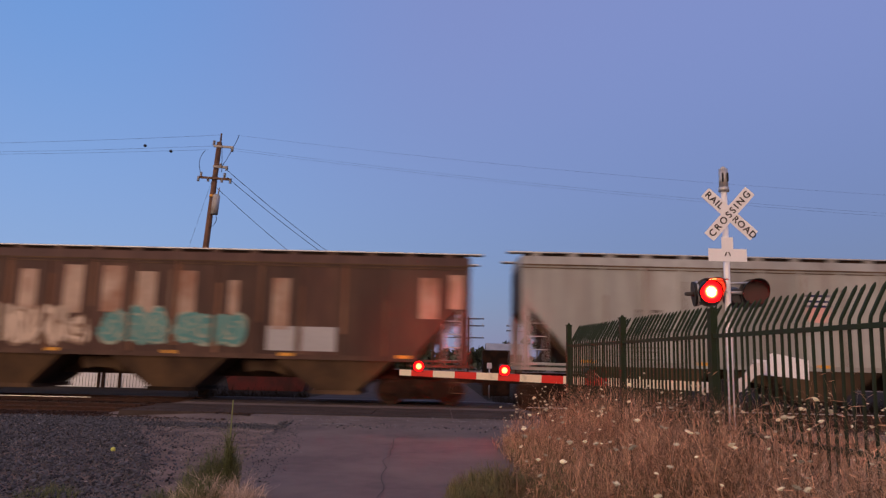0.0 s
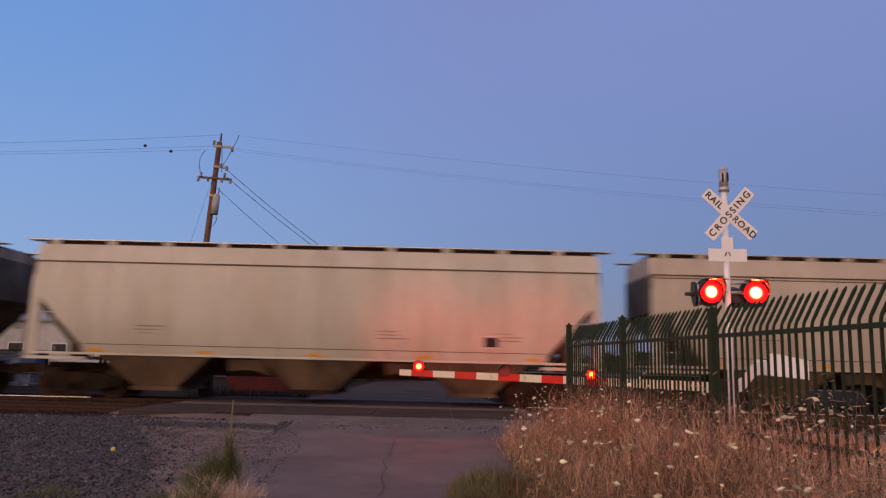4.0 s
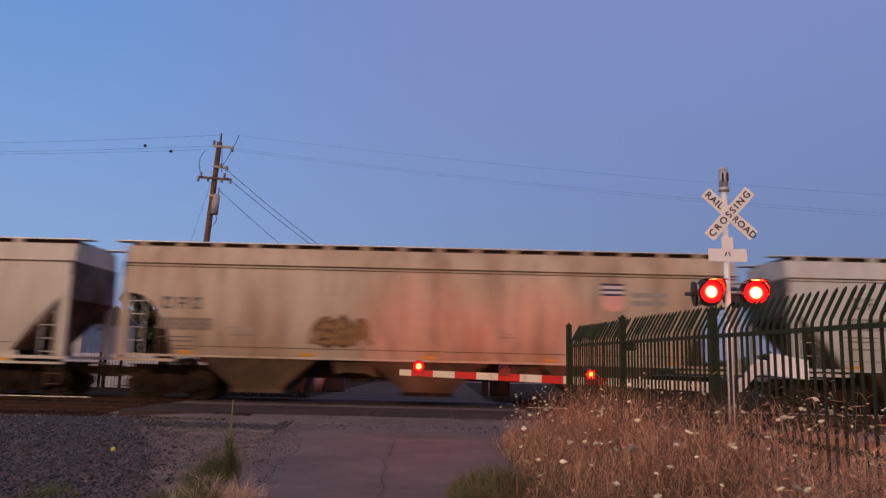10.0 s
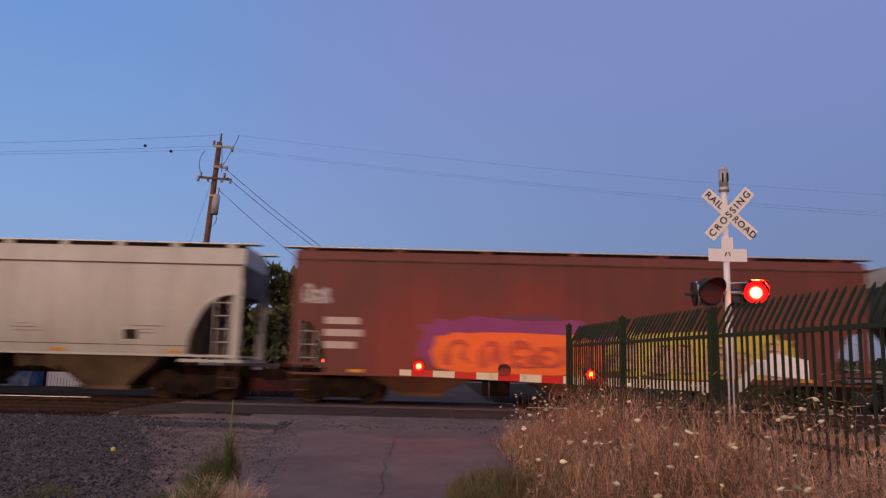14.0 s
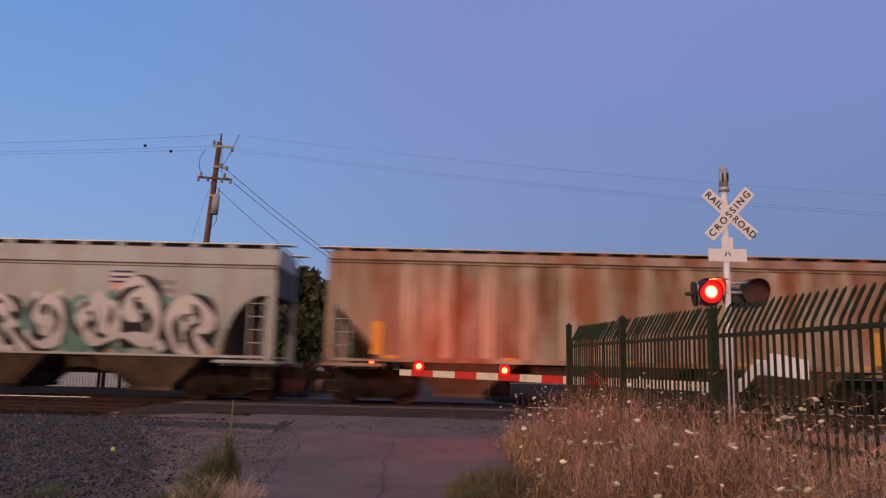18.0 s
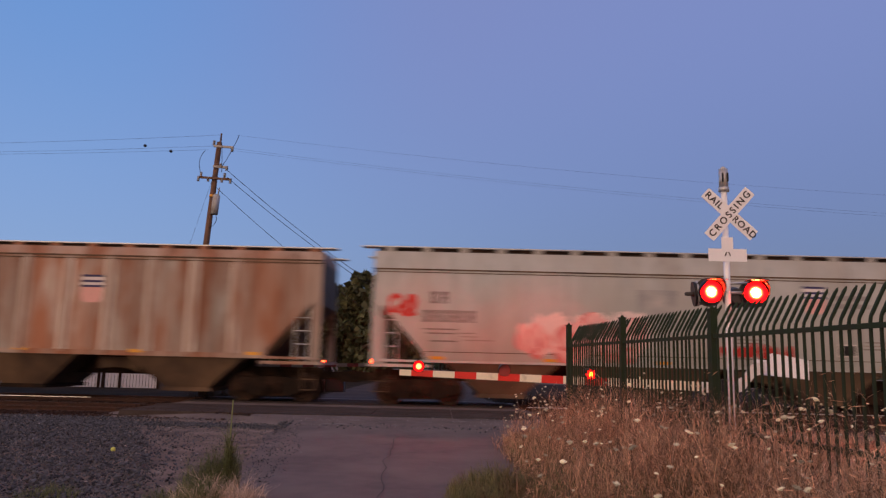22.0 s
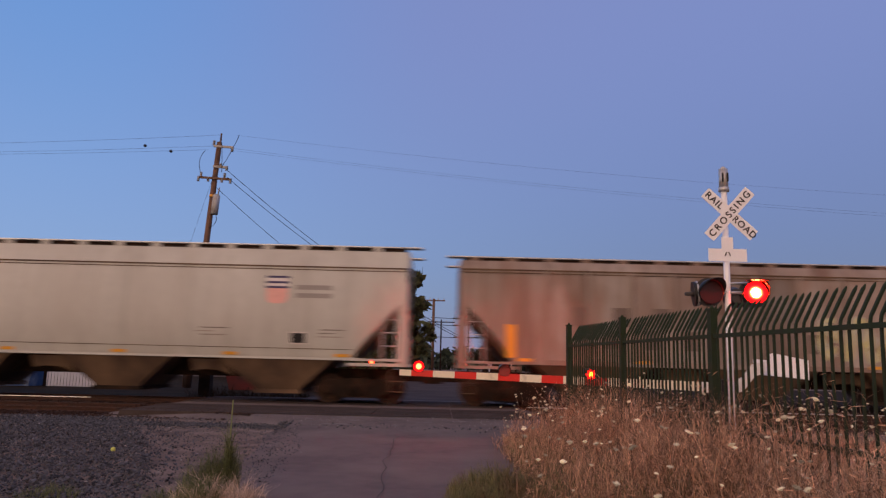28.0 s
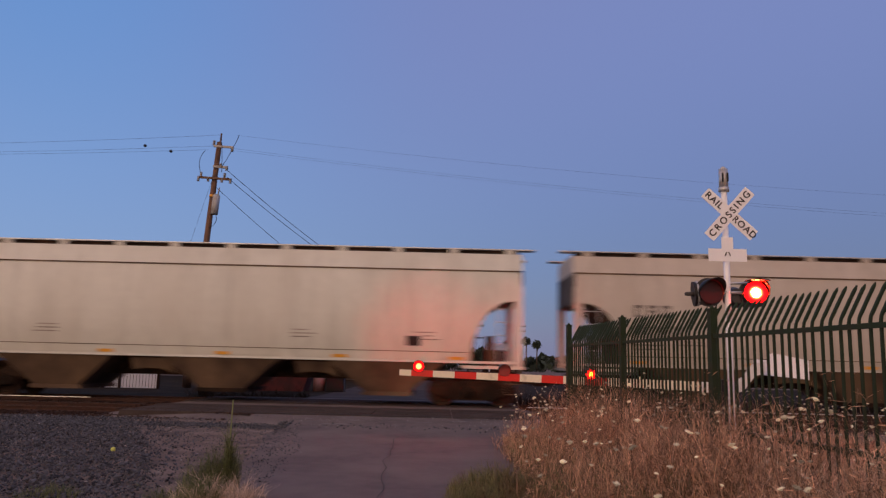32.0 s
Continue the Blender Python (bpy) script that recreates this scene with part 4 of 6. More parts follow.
def tree(x, y, h, spread, seed, label, leaf=M_LEAF, n=6500, size=0.19):
    rng = random.Random(seed)
    t = thing("tree", pose(x, y, 0), label, "tree", "trees behind the railway")
    bm = B()
    pts = [Vector((0, 0, 0))]
    for i in range(1, 5):
        pts.append(Vector((rng.uniform(-0.25, 0.25) * i, rng.uniform(-0.2, 0.2) * i, h * 0.72 * i / 4)))
    for i in range(4):
        rod(bm, pts[i], pts[i + 1], 0.32 - 0.06 * i, 9, 0.26 - 0.06 * i)
    trunk = part("trunk", bm, M_BARK, t)
    cs = []
    for i in range(13):
        b = pts[rng.randint(1, 4)]
        a = rng.uniform(0, 6.28)
        e = b + Vector((math.cos(a) * spread * rng.uniform(0.3, 1), math.sin(a) * spread * rng.uniform(0.3, 1), h * rng.uniform(0.02, 0.28)))
        e.z = min(e.z, h * 0.93)
        bm = B()
        mid = b.lerp(e, 0.5) + Vector((0, 0, 0.2))
        rod(bm, b, mid, 0.11, 6, 0.07)
        rod(bm, mid, e, 0.07, 6, 0.025)
        part("limb", bm, M_BARK, trunk)
        r = spread * rng.uniform(0.22, 0.4)
        cs += [(e.x, e.y, e.z, r), (mid.x, mid.y, mid.z + 0.3, r * 0.8)]
        for _ in range(3):
            cs.append((e.x + rng.gauss(0, r), e.y + rng.gauss(0, r), min(h, e.z + rng.gauss(0, r)), r * 0.5))
    cs += [(0, 0, h * 0.2, spread * 0.4), (spread * 0.3, 0, h * 0.3, spread * 0.4), (-spread * 0.4, 0, h * 0.25, spread * 0.4)]
    part("crown", soup("crown", *leaf_cloud(cs, n, size, seed), leaf), None, t)
    return t


for x, y, h, sp, sd in ((-20.5, 62, 8.2, 2.4, 1), (-16.4, 60, 8.8, 2.4, 2), (-13.7, 61, 9.6, 2.2, 3), (-9.4, 63, 8.2, 2.2, 4), (-11.5, 62, 9.0, 2.2, 10), (-4.6, 62, 8.9, 1.9, 11),
                        (-6.9, 60, 8.0, 2.2, 5), (-2.35, 61, 9.0, 1.6, 6), (-11.5, 55, 5.0, 2.4, 7), (-5.2, 56, 4.5, 2.0, 8), (-27.5, 70, 8.0, 2.6, 9)):
    tree(x, y, h, sp, sd, "tall dark leafy tree behind the tracks")

rng = np.random.default_rng(5)
cs = []
for x in np.arange(-190, 230, 2.2):
    h = 2.6 + 2.2 * noise.noise((x * 0.06, 0, 0)) + 1.8 * rng.random()
    cs += [(x, 200 + rng.uniform(-6, 6), h * 0.4, 2.2), (x, 200, h * 0.8, 1.5), (x + rng.uniform(-1, 1), 200, h * 1.05, 0.9)]
tagged(part("far_woods", soup("far_woods", *leaf_cloud(cs, 26000, 0.55, 9), M_FARLEAF), None), "dark line of distant trees", "trees", kind="stuff")
# palms that stand out of the far trees
for x, h in ((22.6, 8.6), (25.4, 7.8), (17.5, 7.2)):
    pl = thing("palm_tree", pose(x, 196, 0), "distant palm tree above the far tree line", "palm tree", "far palms")
    bm = B()
    rod(bm, (0, 0, 0), (0.1, 0, h - 0.5), 0.2, 7, 0.14)
    part("trunk", bm, M_BARK, pl)
    part("crown", soup("palm_crown", *leaf_cloud([(0, 0, h - 0.4, 0.9), (0.5, 0, h - 0.9, 0.6), (-0.5, 0, h - 0.9, 0.6)], 260, 0.22, int(x)), M_FARLEAF), None, pl)


def far_pole(x, y, h, arms, r=0.14, material=M_WOODPOLE):
    p = thing("utility_pole", pose(x, y, 0), "distant wooden utility pole with crossarms", "utility pole", "far poles")
    bm = B()
    rod(bm, (0, 0, 0), (0, 0, h), r * 1.2, 8, r)
    part("pole", bm, material, p)
    for z, w in arms:
        bm = B()
        box(bm, -w, w, -0.06, 0.06, z - 0.07, z + 0.07)
        part("crossarm", bm, material, p)
        for q in (-0.9, -0.35, 0.4, 0.92):
            bm = B()
            rod(bm, (q * w, 0, z + 0.05), (q * w, 0, z + 0.3), 0.06, 6, 0.04)
            part("insulator", bm, M_CERAMIC, p)


far_pole(-0.86, 80, 8.4, ((8.2, 1.2),))
far_pole(0.0, 110, 8.0, ((7.6, 2.0),), 0.1, M_TIE)
far_pole(3.9, 105, 8.2, ((7.9, 2.2), (6.9, 2.2), (5.2, 2.2)), 0.1, M_TIE)
far_pole(12.2, 120, 8.0, ((7.8, 1.6), (7.0, 1.6)), 0.1, M_TIE)
for z in (7.9, 6.9, 5.2):
    strand("power_line", [(-1.5, 104, z), (5.5, 106, z)], 0.05, "distant overhead lines between poles", 0.05, 6)


def shed(x0, x1, y0, y1, h, rise, label, wall, name="shed", doors=1):
    s = thing(name, pose(0, 0, 0), label, "building")
    bm = B()
    box(bm, x0, x1, y0, y1, -0.1, h)
    w = part("wall", bm, wall, s)
    bm = B()
    ym = (y0 + y1) / 2
    prism(bm, [(y0 - 0.3, h), (ym, h + rise), (y1 + 0.3, h), (y1 + 0.3, h + 0.12), (ym, h + rise + 0.14), (y0 - 0.3, h + 0.12)], -x1 - 0.3, -x0 + 0.3,
          Matrix.Rotation(radians(90), 4, "Z"))
    part("roof", bm, M_ROOFMETAL, s)
    k = max(2, int((x1 - x0) / 2.5))
    for i in range(k):
        cx = x0 + (x1 - x0) * (i + 0.5) / k
        bm = B()
        box(bm, cx - 0.5, cx + 0.5, y0 - 0.04, y0 + 0.02, 1.0, 2.1)
        win = part("window", bm, M_WHITE, s)
        bm = B()
        box(bm, cx - 0.43, cx + 0.43, y0 - 0.055, y0 - 0.042, 1.07, 2.03)
        part("pane", bm, M_BLACK, win)
    return s


shed(-33, -22.3, 46, 54, 3.4, 1.2, "pale grey shed with a metal roof beyond the tracks", M_WALL)
shed(-60, -40, 60, 70, 4.4, 1.4, "long pale warehouse beyond the tracks", M_WALL, "warehouse")
shed(9.6, 16.5, 150, 158, 3.6, 2.2, "small dark-roofed house in the distance", M_BARK, "house")

# white slatted fence seen under the wagons
wf = thing("slatted_fence", pose(0, 0, 0), "white slatted fence behind the tracks", "fence")
sm = shared("slat", lambda b: box(b, -0.055, 0.055, -0.012, 0.012, 0.02, 1.45), M_SIGN)
for i in range(36):
    part("slat", sm, None, wf, m=pose(-16.85 + i * 0.135, 32, 0))
for x in (-16.9, -14.6, -14.4, -13.7, -12.05):
    bm = B()
    box(bm, x - 0.05, x + 0.05, 31.93, 32.03, 0, 1.5)
    part("post", bm, M_TIE, wf)
for z in (0.35, 1.2):
    bm = B()
    box(bm, -16.9, -12.0, 32.02, 32.06, z, z + 0.08)
    part("fence_rail", bm, M_TIE, wf)

# a blue skip with scrawls
bs = thing("blue_skip", pose(-19.3, 32.5, 0), "blue metal skip with pale scrawled paint", "skip")
bm = B()
prism(bm, [(-1.9, 0.0), (1.9, 0.0), (2.2, 1.5), (-2.2, 1.5)], -0.9, 0.9)
part("body", bm, mat("blue_skip_paint", (0.06, 0.12, 0.25), 0.6, scale=3, second=(0.3, 0.35, 0.42), amount=0.25), bs)
bm = B()
box(bm, -2.25, 2.25, -0.97, 0.97, 1.44, 1.52)
part("rim", bm, M_DARK, bs)
# a plain low red form beyond the crossing, standing in for a parked car
rs = thing("red_skip", pose(-7.6, 33.5, 0), "low dark red form standing in for a parked car", "skip")
bm = B()
prism(bm, [(-1.6, 0.0), (1.6, 0.0), (1.85, 0.8), (-1.85, 0.8)], -0.8, 0.8)
part("body", bm, mat("red_car_paint", (0.13, 0.022, 0.02), 0.7, scale=3, second=(0.06, 0.02, 0.018), amount=0.4), rs)
bm = B()
box(bm, -1.9, 1.9, -0.86, 0.86, 0.75, 0.83)
part("rim", bm, M_DARK, rs)
bm = B()
rod(bm, (0, 0, 0), (0, 0, 0.75), 0.27, 14)
rod(bm, (0, 0, 0.75), (0, 0, 0.8), 0.29, 14, 0.25)
tagged(part("barrel", bm, mat("pinkish_barrel", (0.42, 0.24, 0.22), 0.6, scale=4, second=(0.3, 0.16, 0.14)), m=pose(-5.4, 33.4, 0)), "faded pinkish barrel beyond the tracks", "barrel")
bm = B()
box(bm, -0.4, 0.4, -0.3, 0.3, 0.0, 0.72)
bmesh.ops.bevel(bm, geom=bm.edges[:], offset=0.03, segments=1, affect="EDGES")
tagged(part("crate", bm, M_BLACK, m=pose(-4.65, 33.3, 0)), "dark crate on the ground beyond the tracks", "crate")
# stub post near the pole, and the small sign by the far kerb
bm = B()
rod(bm, (0, 0, 0), (0, 0, 6.5), 0.09, 10)
tagged(part("wooden_post", bm, M_WOODPOLE, m=pose(-11.72, 34.3, 0)), "short brown wooden post beside a utility pole", "post")
fs = thing("small_sign", pose(1.98, 30, 0), "small white sign on a thin post", "sign")
bm = B()
rod(bm, (0, 0, 0), (0, 0, 1.3), 0.025, 8)
part("post", bm, M_GALV, fs)
bm = B()
box(bm, -0.1, 0.1, -0.03, -0.02, 1.2, 1.42)
part("plate", bm, M_SIGN, fs)
bm = B()
box(bm, 5.0, 9.5, 10.2, 11.0, -0.05, 0.06)
tagged(part("concrete_slab", bm, M_SLOT), "pale worn concrete slab behind the fence", "slab")
# a dark relay cabinet and a car-height hedge beyond the rails
bm = B()
box(bm, 1.9, 3.1, 33, 34, 0, 2.0)
bmesh.ops.bevel(bm, geom=bm.edges[:], offset=0.04, segments=1, affect="EDGES")
tagged(part("relay_cabinet", bm, M_DARK), "dark metal relay cabinet beyond the tracks", "cabinet")

# ---- the train ----
GAPS = [-17.23, 1.57, 20.51, 39.19, 58.11, 76.18, 94.27, 112.69, 130.97, 148.66, 167.33, 186.82, 205.49, 224.70, 243.69, 261.94, 280.81, 298.55,
        316.24, 335.20, 352.89, 370.59, 389.35, 407.83, 426.72, 445.67, 463.63, 481.65, 499.94, 518.79, 537.70, 556.67, 575.59, 594.38]


def travel(t):
    return 17.676 * t + 0.00669 * t * t


PAINTS = {}


def paint(c):
    if c not in PAINTS:
        PAINTS[c] = mat("spray_paint", c, 0.6, scale=4, vary=0.15, bump=0.05)
    return PAINTS[c]


CREAM, BEIGE = (0.6, 0.54, 0.46), (0.56, 0.46, 0.36)
BROWN = (0.16, 0.045, 0.035)
DIRT = (0.26, 0.155, 0.08)
INK, WHT, ORG, TEAL, BLUE, RED, GRN, YEL, PUR = ((0.02, 0.02, 0.022), (0.75, 0.72, 0.68), (0.75, 0.2, 0.04), (0.08, 0.26, 0.26), (0.1, 0.33, 0.5),
                                                      (0.5, 0.04, 0.03), (0.1, 0.17, 0.06), (0.65, 0.5, 0.08), (0.2, 0.06, 0.22))


def swirl(rng):
    """A bent stroke of no meaning: a hook, a loop or a zigzag in the unit square."""
    kind = rng.randrange(4)
    if kind == 0:
        c, r0, a0, da = (0.5, 0.5), rng.uniform(0.35, 0.5), rng.uniform(0, 6.28), rng.choice((-1, 1)) * rng.uniform(0.55, 0.75)
        return [(c[0] + r0 * (1 - 0.07 * k) * math.cos(a0 + da * k), c[1] + r0 * 1.1 * (1 - 0.07 * k) * math.sin(a0 + da * k)) for k in range(9)]
    if kind == 1:
        x = rng.uniform(0, 0.3)
        return [(x + 0.25 * k * rng.uniform(0.7, 1.2), 0.5 + 0.5 * (-1) ** k * rng.uniform(0.5, 1)) for k in range(4)]
    if kind == 2:
        return [(rng.uniform(0, 0.4), 0), (rng.uniform(0, 0.3), 0.6), (0.45, 1.0), (0.8, 0.85), (rng.uniform(0.6, 1), 0.5), (0.7, 0.35), (1.0, rng.uniform(-0.1, 0.15))]
    return [(0.0, rng.uniform(0.1, 0.4)), (0.3, rng.uniform(0, 0.2)), (0.75, 0.1), (0.95, 0.45), (0.7, 0.8), (0.35, 0.75), (0.3, 0.5), (0.55, 0.4)]


def stroke(pts, w, y, rng):
    """A flat ribbon along a smooth line through the points, as one connected mesh."""
    dense = []
    ext = [pts[0]] + pts + [pts[-1]]
    for i in range(1, len(ext) - 2):
        p0, p1, p2, p3 = (Vector(q) for q in ext[i - 1:i + 3])
        for k in range(4):
            t = k / 4
            dense.append(0.5 * ((2 * p1) + (p2 - p0) * t + (2 * p0 - 5 * p1 + 4 * p2 - p3) * t * t + (3 * p1 - p0 - 3 * p2 + p3) * t ** 3))
    dense.append(Vector(pts[-1]))
    bm = B()
    rows = []
    n = len(dense)
    for i, c in enumerate(dense):
        d = (dense[min(n - 1, i + 1)] - dense[max(0, i - 1)])
        d = d.normalized() if d.length > 1e-6 else Vector((1, 0))
        ww = w * (0.75 + 0.35 * math.sin(i * 0.7 + w * 9)) / 2 * (0.55 if i in (0, n - 1) else 1)
        p = Vector((-d.y, d.x)) * ww
        rows.append((bm.verts.new((c.x + p.x, y - 0.00008 * i, c.y + p.y)), bm.verts.new((c.x - p.x, y - 0.00008 * i, c.y - p.y))))
    for (a, b), (c, d) in zip(rows, rows[1:]):
        bm.faces.new((a, b, d, c))
    return bm


def graffiti(car, x, z, w, h, n, fill, line, seed, cloud=None, y0=-1.556, fat=1.0):
    """Sprayed letter shapes that spell nothing: a cloud, dark outlines and filled strokes over them."""
    rng = random.Random(seed)
    if cloud:
        for i in range(n * 2):
            cw, ch = w / n * rng.uniform(0.9, 1.5), h * rng.uniform(0.5, 0.9)
            blob(car, x + rng.uniform(0, w - cw * 0.7), z + rng.uniform(-0.05, 0.3) * h, cw, ch, cloud, seed * 7 + i, y0 - 0.0004 * i, 0.25, "sprayed colour cloud")
        y0 -= 0.0004 * n * 3 + 0.001
    lw = w / n
    for i in range(n):
        ox, oz = x + lw * (i + rng.uniform(-0.1, 0.1)), z + rng.uniform(-0.06, 0.1) * h
        sx, sz, sh = lw * rng.uniform(0.85, 1.2), h * rng.uniform(0.75, 1.0), rng.uniform(-0.2, 0.25)
        t = min(lw, h) * rng.uniform(0.2, 0.3) * fat
        for q in range(rng.choice((2, 2, 3))):
            pts = [(ox + sx * (px + sh * pz), oz + sz * pz) for px, pz in swirl(rng)]
            g = part("graffiti", stroke(pts, t * 1.65, y0 - 0.003 * i - 0.006 * q, rng), paint(line), car, "sprayed outline")
            part("fill", stroke(pts, t, y0 - 0.003 * i - 0.006 * q - 0.003, rng), paint(fill), g, "sprayed fill colour")


def blob(car, x, z, w, h, colour, seed, y=-1.556, rough=0.12, label="sprayed colour field"):
    """A filled rounded field with an uneven edge."""
    rng = random.Random(seed)
    bm = B()
    n = 40
    vs = []
    for k in range(n):
        a = 2 * math.pi * k / n
        c, s = math.cos(a), math.sin(a)
        q = 0.45
        px, pz = math.copysign(abs(c) ** q, c), math.copysign(abs(s) ** q, s)
        e = 1 + rough * (0.6 * math.sin(k * 1.9 + seed) + rng.uniform(-0.4, 0.4))
        vs.append(bm.verts.new((x + w / 2 + px * w / 2 * (1 + (e - 1) * 0.4), y, z + h / 2 + pz * h / 2 * e)))
    bm.faces.new(vs)
    part("graffiti", bm, paint(colour), car, label)


def plate(car, name, x, z, w, h, material, label="", y=-1.552):
    bm = B()
    box(bm, x, x + w, y - 0.004, y, z, z + h)
    return part(name, bm, material, car, label)


def emblem(car, x, z, w=0.62, h=0.8):
    """A plain shield: a pale head with three thin dark lines, a faded pink field with rounded corners below."""
    bm = B()
    arc = [(x + w / 2 + w / 2 * math.copysign(abs(math.cos(a)) ** 0.5, math.cos(a)), z + h * 0.3 + h * 0.3 * math.sin(a)) for a in [math.pi + math.pi * k / 12 for k in range(13)]]
    prism(bm, arc + [(x + w, z + h * 0.56), (x, z + h * 0.56)], -1.557, -1.552)
    part("emblem", bm, paint((0.74, 0.4, 0.35)), car, "faded pink and white shield")
    bm = B()
    box(bm, x, x + w, -1.5565, -1.552, z + h * 0.56, z + h)
    part("emblem", bm, paint((0.66, 0.62, 0.6)), car, "pale head of the shield")
    for q in (0.56, 0.74, 0.94):
        bm = B()
        box(bm, x - 0.02, x + w + 0.02, -1.559, -1.5566, z + h * q, z + h * (q + 0.08))
        part("emblem", bm, paint((0.03, 0.025, 0.1)), car, "dark blue line")


def sideframe(bm):
    for s in (-1, 1):
        y0, y1 = (-1.14, -0.98) if s < 0 else (0.98, 1.14)
        prism(bm, [(-1.2, 0.46), (-1.2, 0.68), (-0.95, 0.74), (-0.55, 0.84), (0.55, 0.84), (0.95, 0.74), (1.2, 0.68), (1.2, 0.46), (0.95, 0.44),
                   (0.5, 0.3), (-0.5, 0.3), (-0.95, 0.44)], y0, y1)
        for x in (-0.2, 0.0, 0.2):
            rod(bm, (x, y0 - 0.03 if s < 0 else y1 + 0.03, 0.36), (x, y0 - 0.03 if s < 0 else y1 + 0.03, 0.68), 0.07, 8)
        for x in (-0.88, 0.88):
            rod(bm, (x, y0 - 0.1 if s < 0 else y1 + 0.1, 0.54), (x, y0, 0.54), 0.12, 10)
    box(bm, -0.25, 0.25, -1.2, 1.2, 0.6, 0.86)
    box(bm, -1.1, 1.1, -0.08, 0.08, 0.62, 0.7)


def wheel(bm):
    for s in (-1, 1):
        yo, yi = s * 0.83, s * 0.69
        rod(bm, (0, yi, 0), (0, yo, 0), 0.417, 24)
        rod(bm, (0, yi - s * 0.03, 0), (0, yi, 0), 0.445, 24)
        rod(bm, (0, yo, 0), (0, yo + s * 0.02, 0), 0.33, 16, 0.3)
        rod(bm, (0, yo, 0), (0, yo + s * 0.06, 0), 0.12, 10)
        for k in range(5):
            a = k * 1.2566
            rod(bm, (0.2 * math.cos(a), yo, 0.2 * math.sin(a)), (0.2 * math.cos(a), yo + s * 0.035, 0.2 * math.sin(a)), 0.03, 5)
    rod(bm, (0, -1.0, 0), (0, 1.0, 0), 0.085, 10)


def ladder(bm):
    for x in (-0.2, 0.2):
        rod(bm, (x, 0, 0), (x, 0, 1.75), 0.02, 6)
    for k in range(5):
        rod(bm, (-0.2, 0, 0.12 + 0.38 * k), (0.2, 0, 0.12 + 0.38 * k), 0.015, 6)


def brake_wheel(bm):
    for k in range(16):
        a, b = k * math.pi / 8, (k + 1) * math.pi / 8
        rod(bm, (0, 0.28 * math.cos(a), 0.28 * math.sin(a)), (0, 0.28 * math.cos(b), 0.28 * math.sin(b)), 0.018, 5)
    for k in range(4):
        a = k * math.pi / 2
        rod(bm, (0, 0, 0), (0, 0.28 * math.cos(a), 0.28 * math.sin(a)), 0.014, 5)


WHEELSETS = []
LEVELS = (1.4, 1.62, 1.85, 2.1, 2.4, 2.75, 3.1, 3.45, 3.8, 4.1)


def bulge(z):
    """How far the rounded side draws in at a height, in straight steps between the levels."""
    def f(q):
        return 0.27 * ((2.75 - q) / 1.35) ** 2 if q < 2.75 else 0.11 * ((q - 2.75) / 1.35) ** 2
    return float(np.interp(z, LEVELS, [f(q) for q in LEVELS]))


def bend(ob):
    """Cut a part at the levels and draw it in with the wagon's rounded side."""
    me = ob.data
    bm = B()
    bm.from_mesh(me)
    zs = [v.co.z for v in bm.verts]
    for q in LEVELS:
        if min(zs) < q - 0.004 and max(zs) > q + 0.004:
            bmesh.ops.bisect_plane(bm, geom=bm.verts[:] + bm.edges[:] + bm.faces[:], plane_co=(0, 0, q), plane_no=(0, 0, 1), dist=0.0005)
    for v in bm.verts:
        v.co.y -= math.copysign(bulge(v.co.z), v.co.y)
    for f in bm.faces:
        f.smooth = True
    for e in bm.edges:
        e.smooth = len(e.link_faces) == 2 and e.calc_face_angle(0.0) < 0.6
    bm.to_mesh(me)
    bm.free()


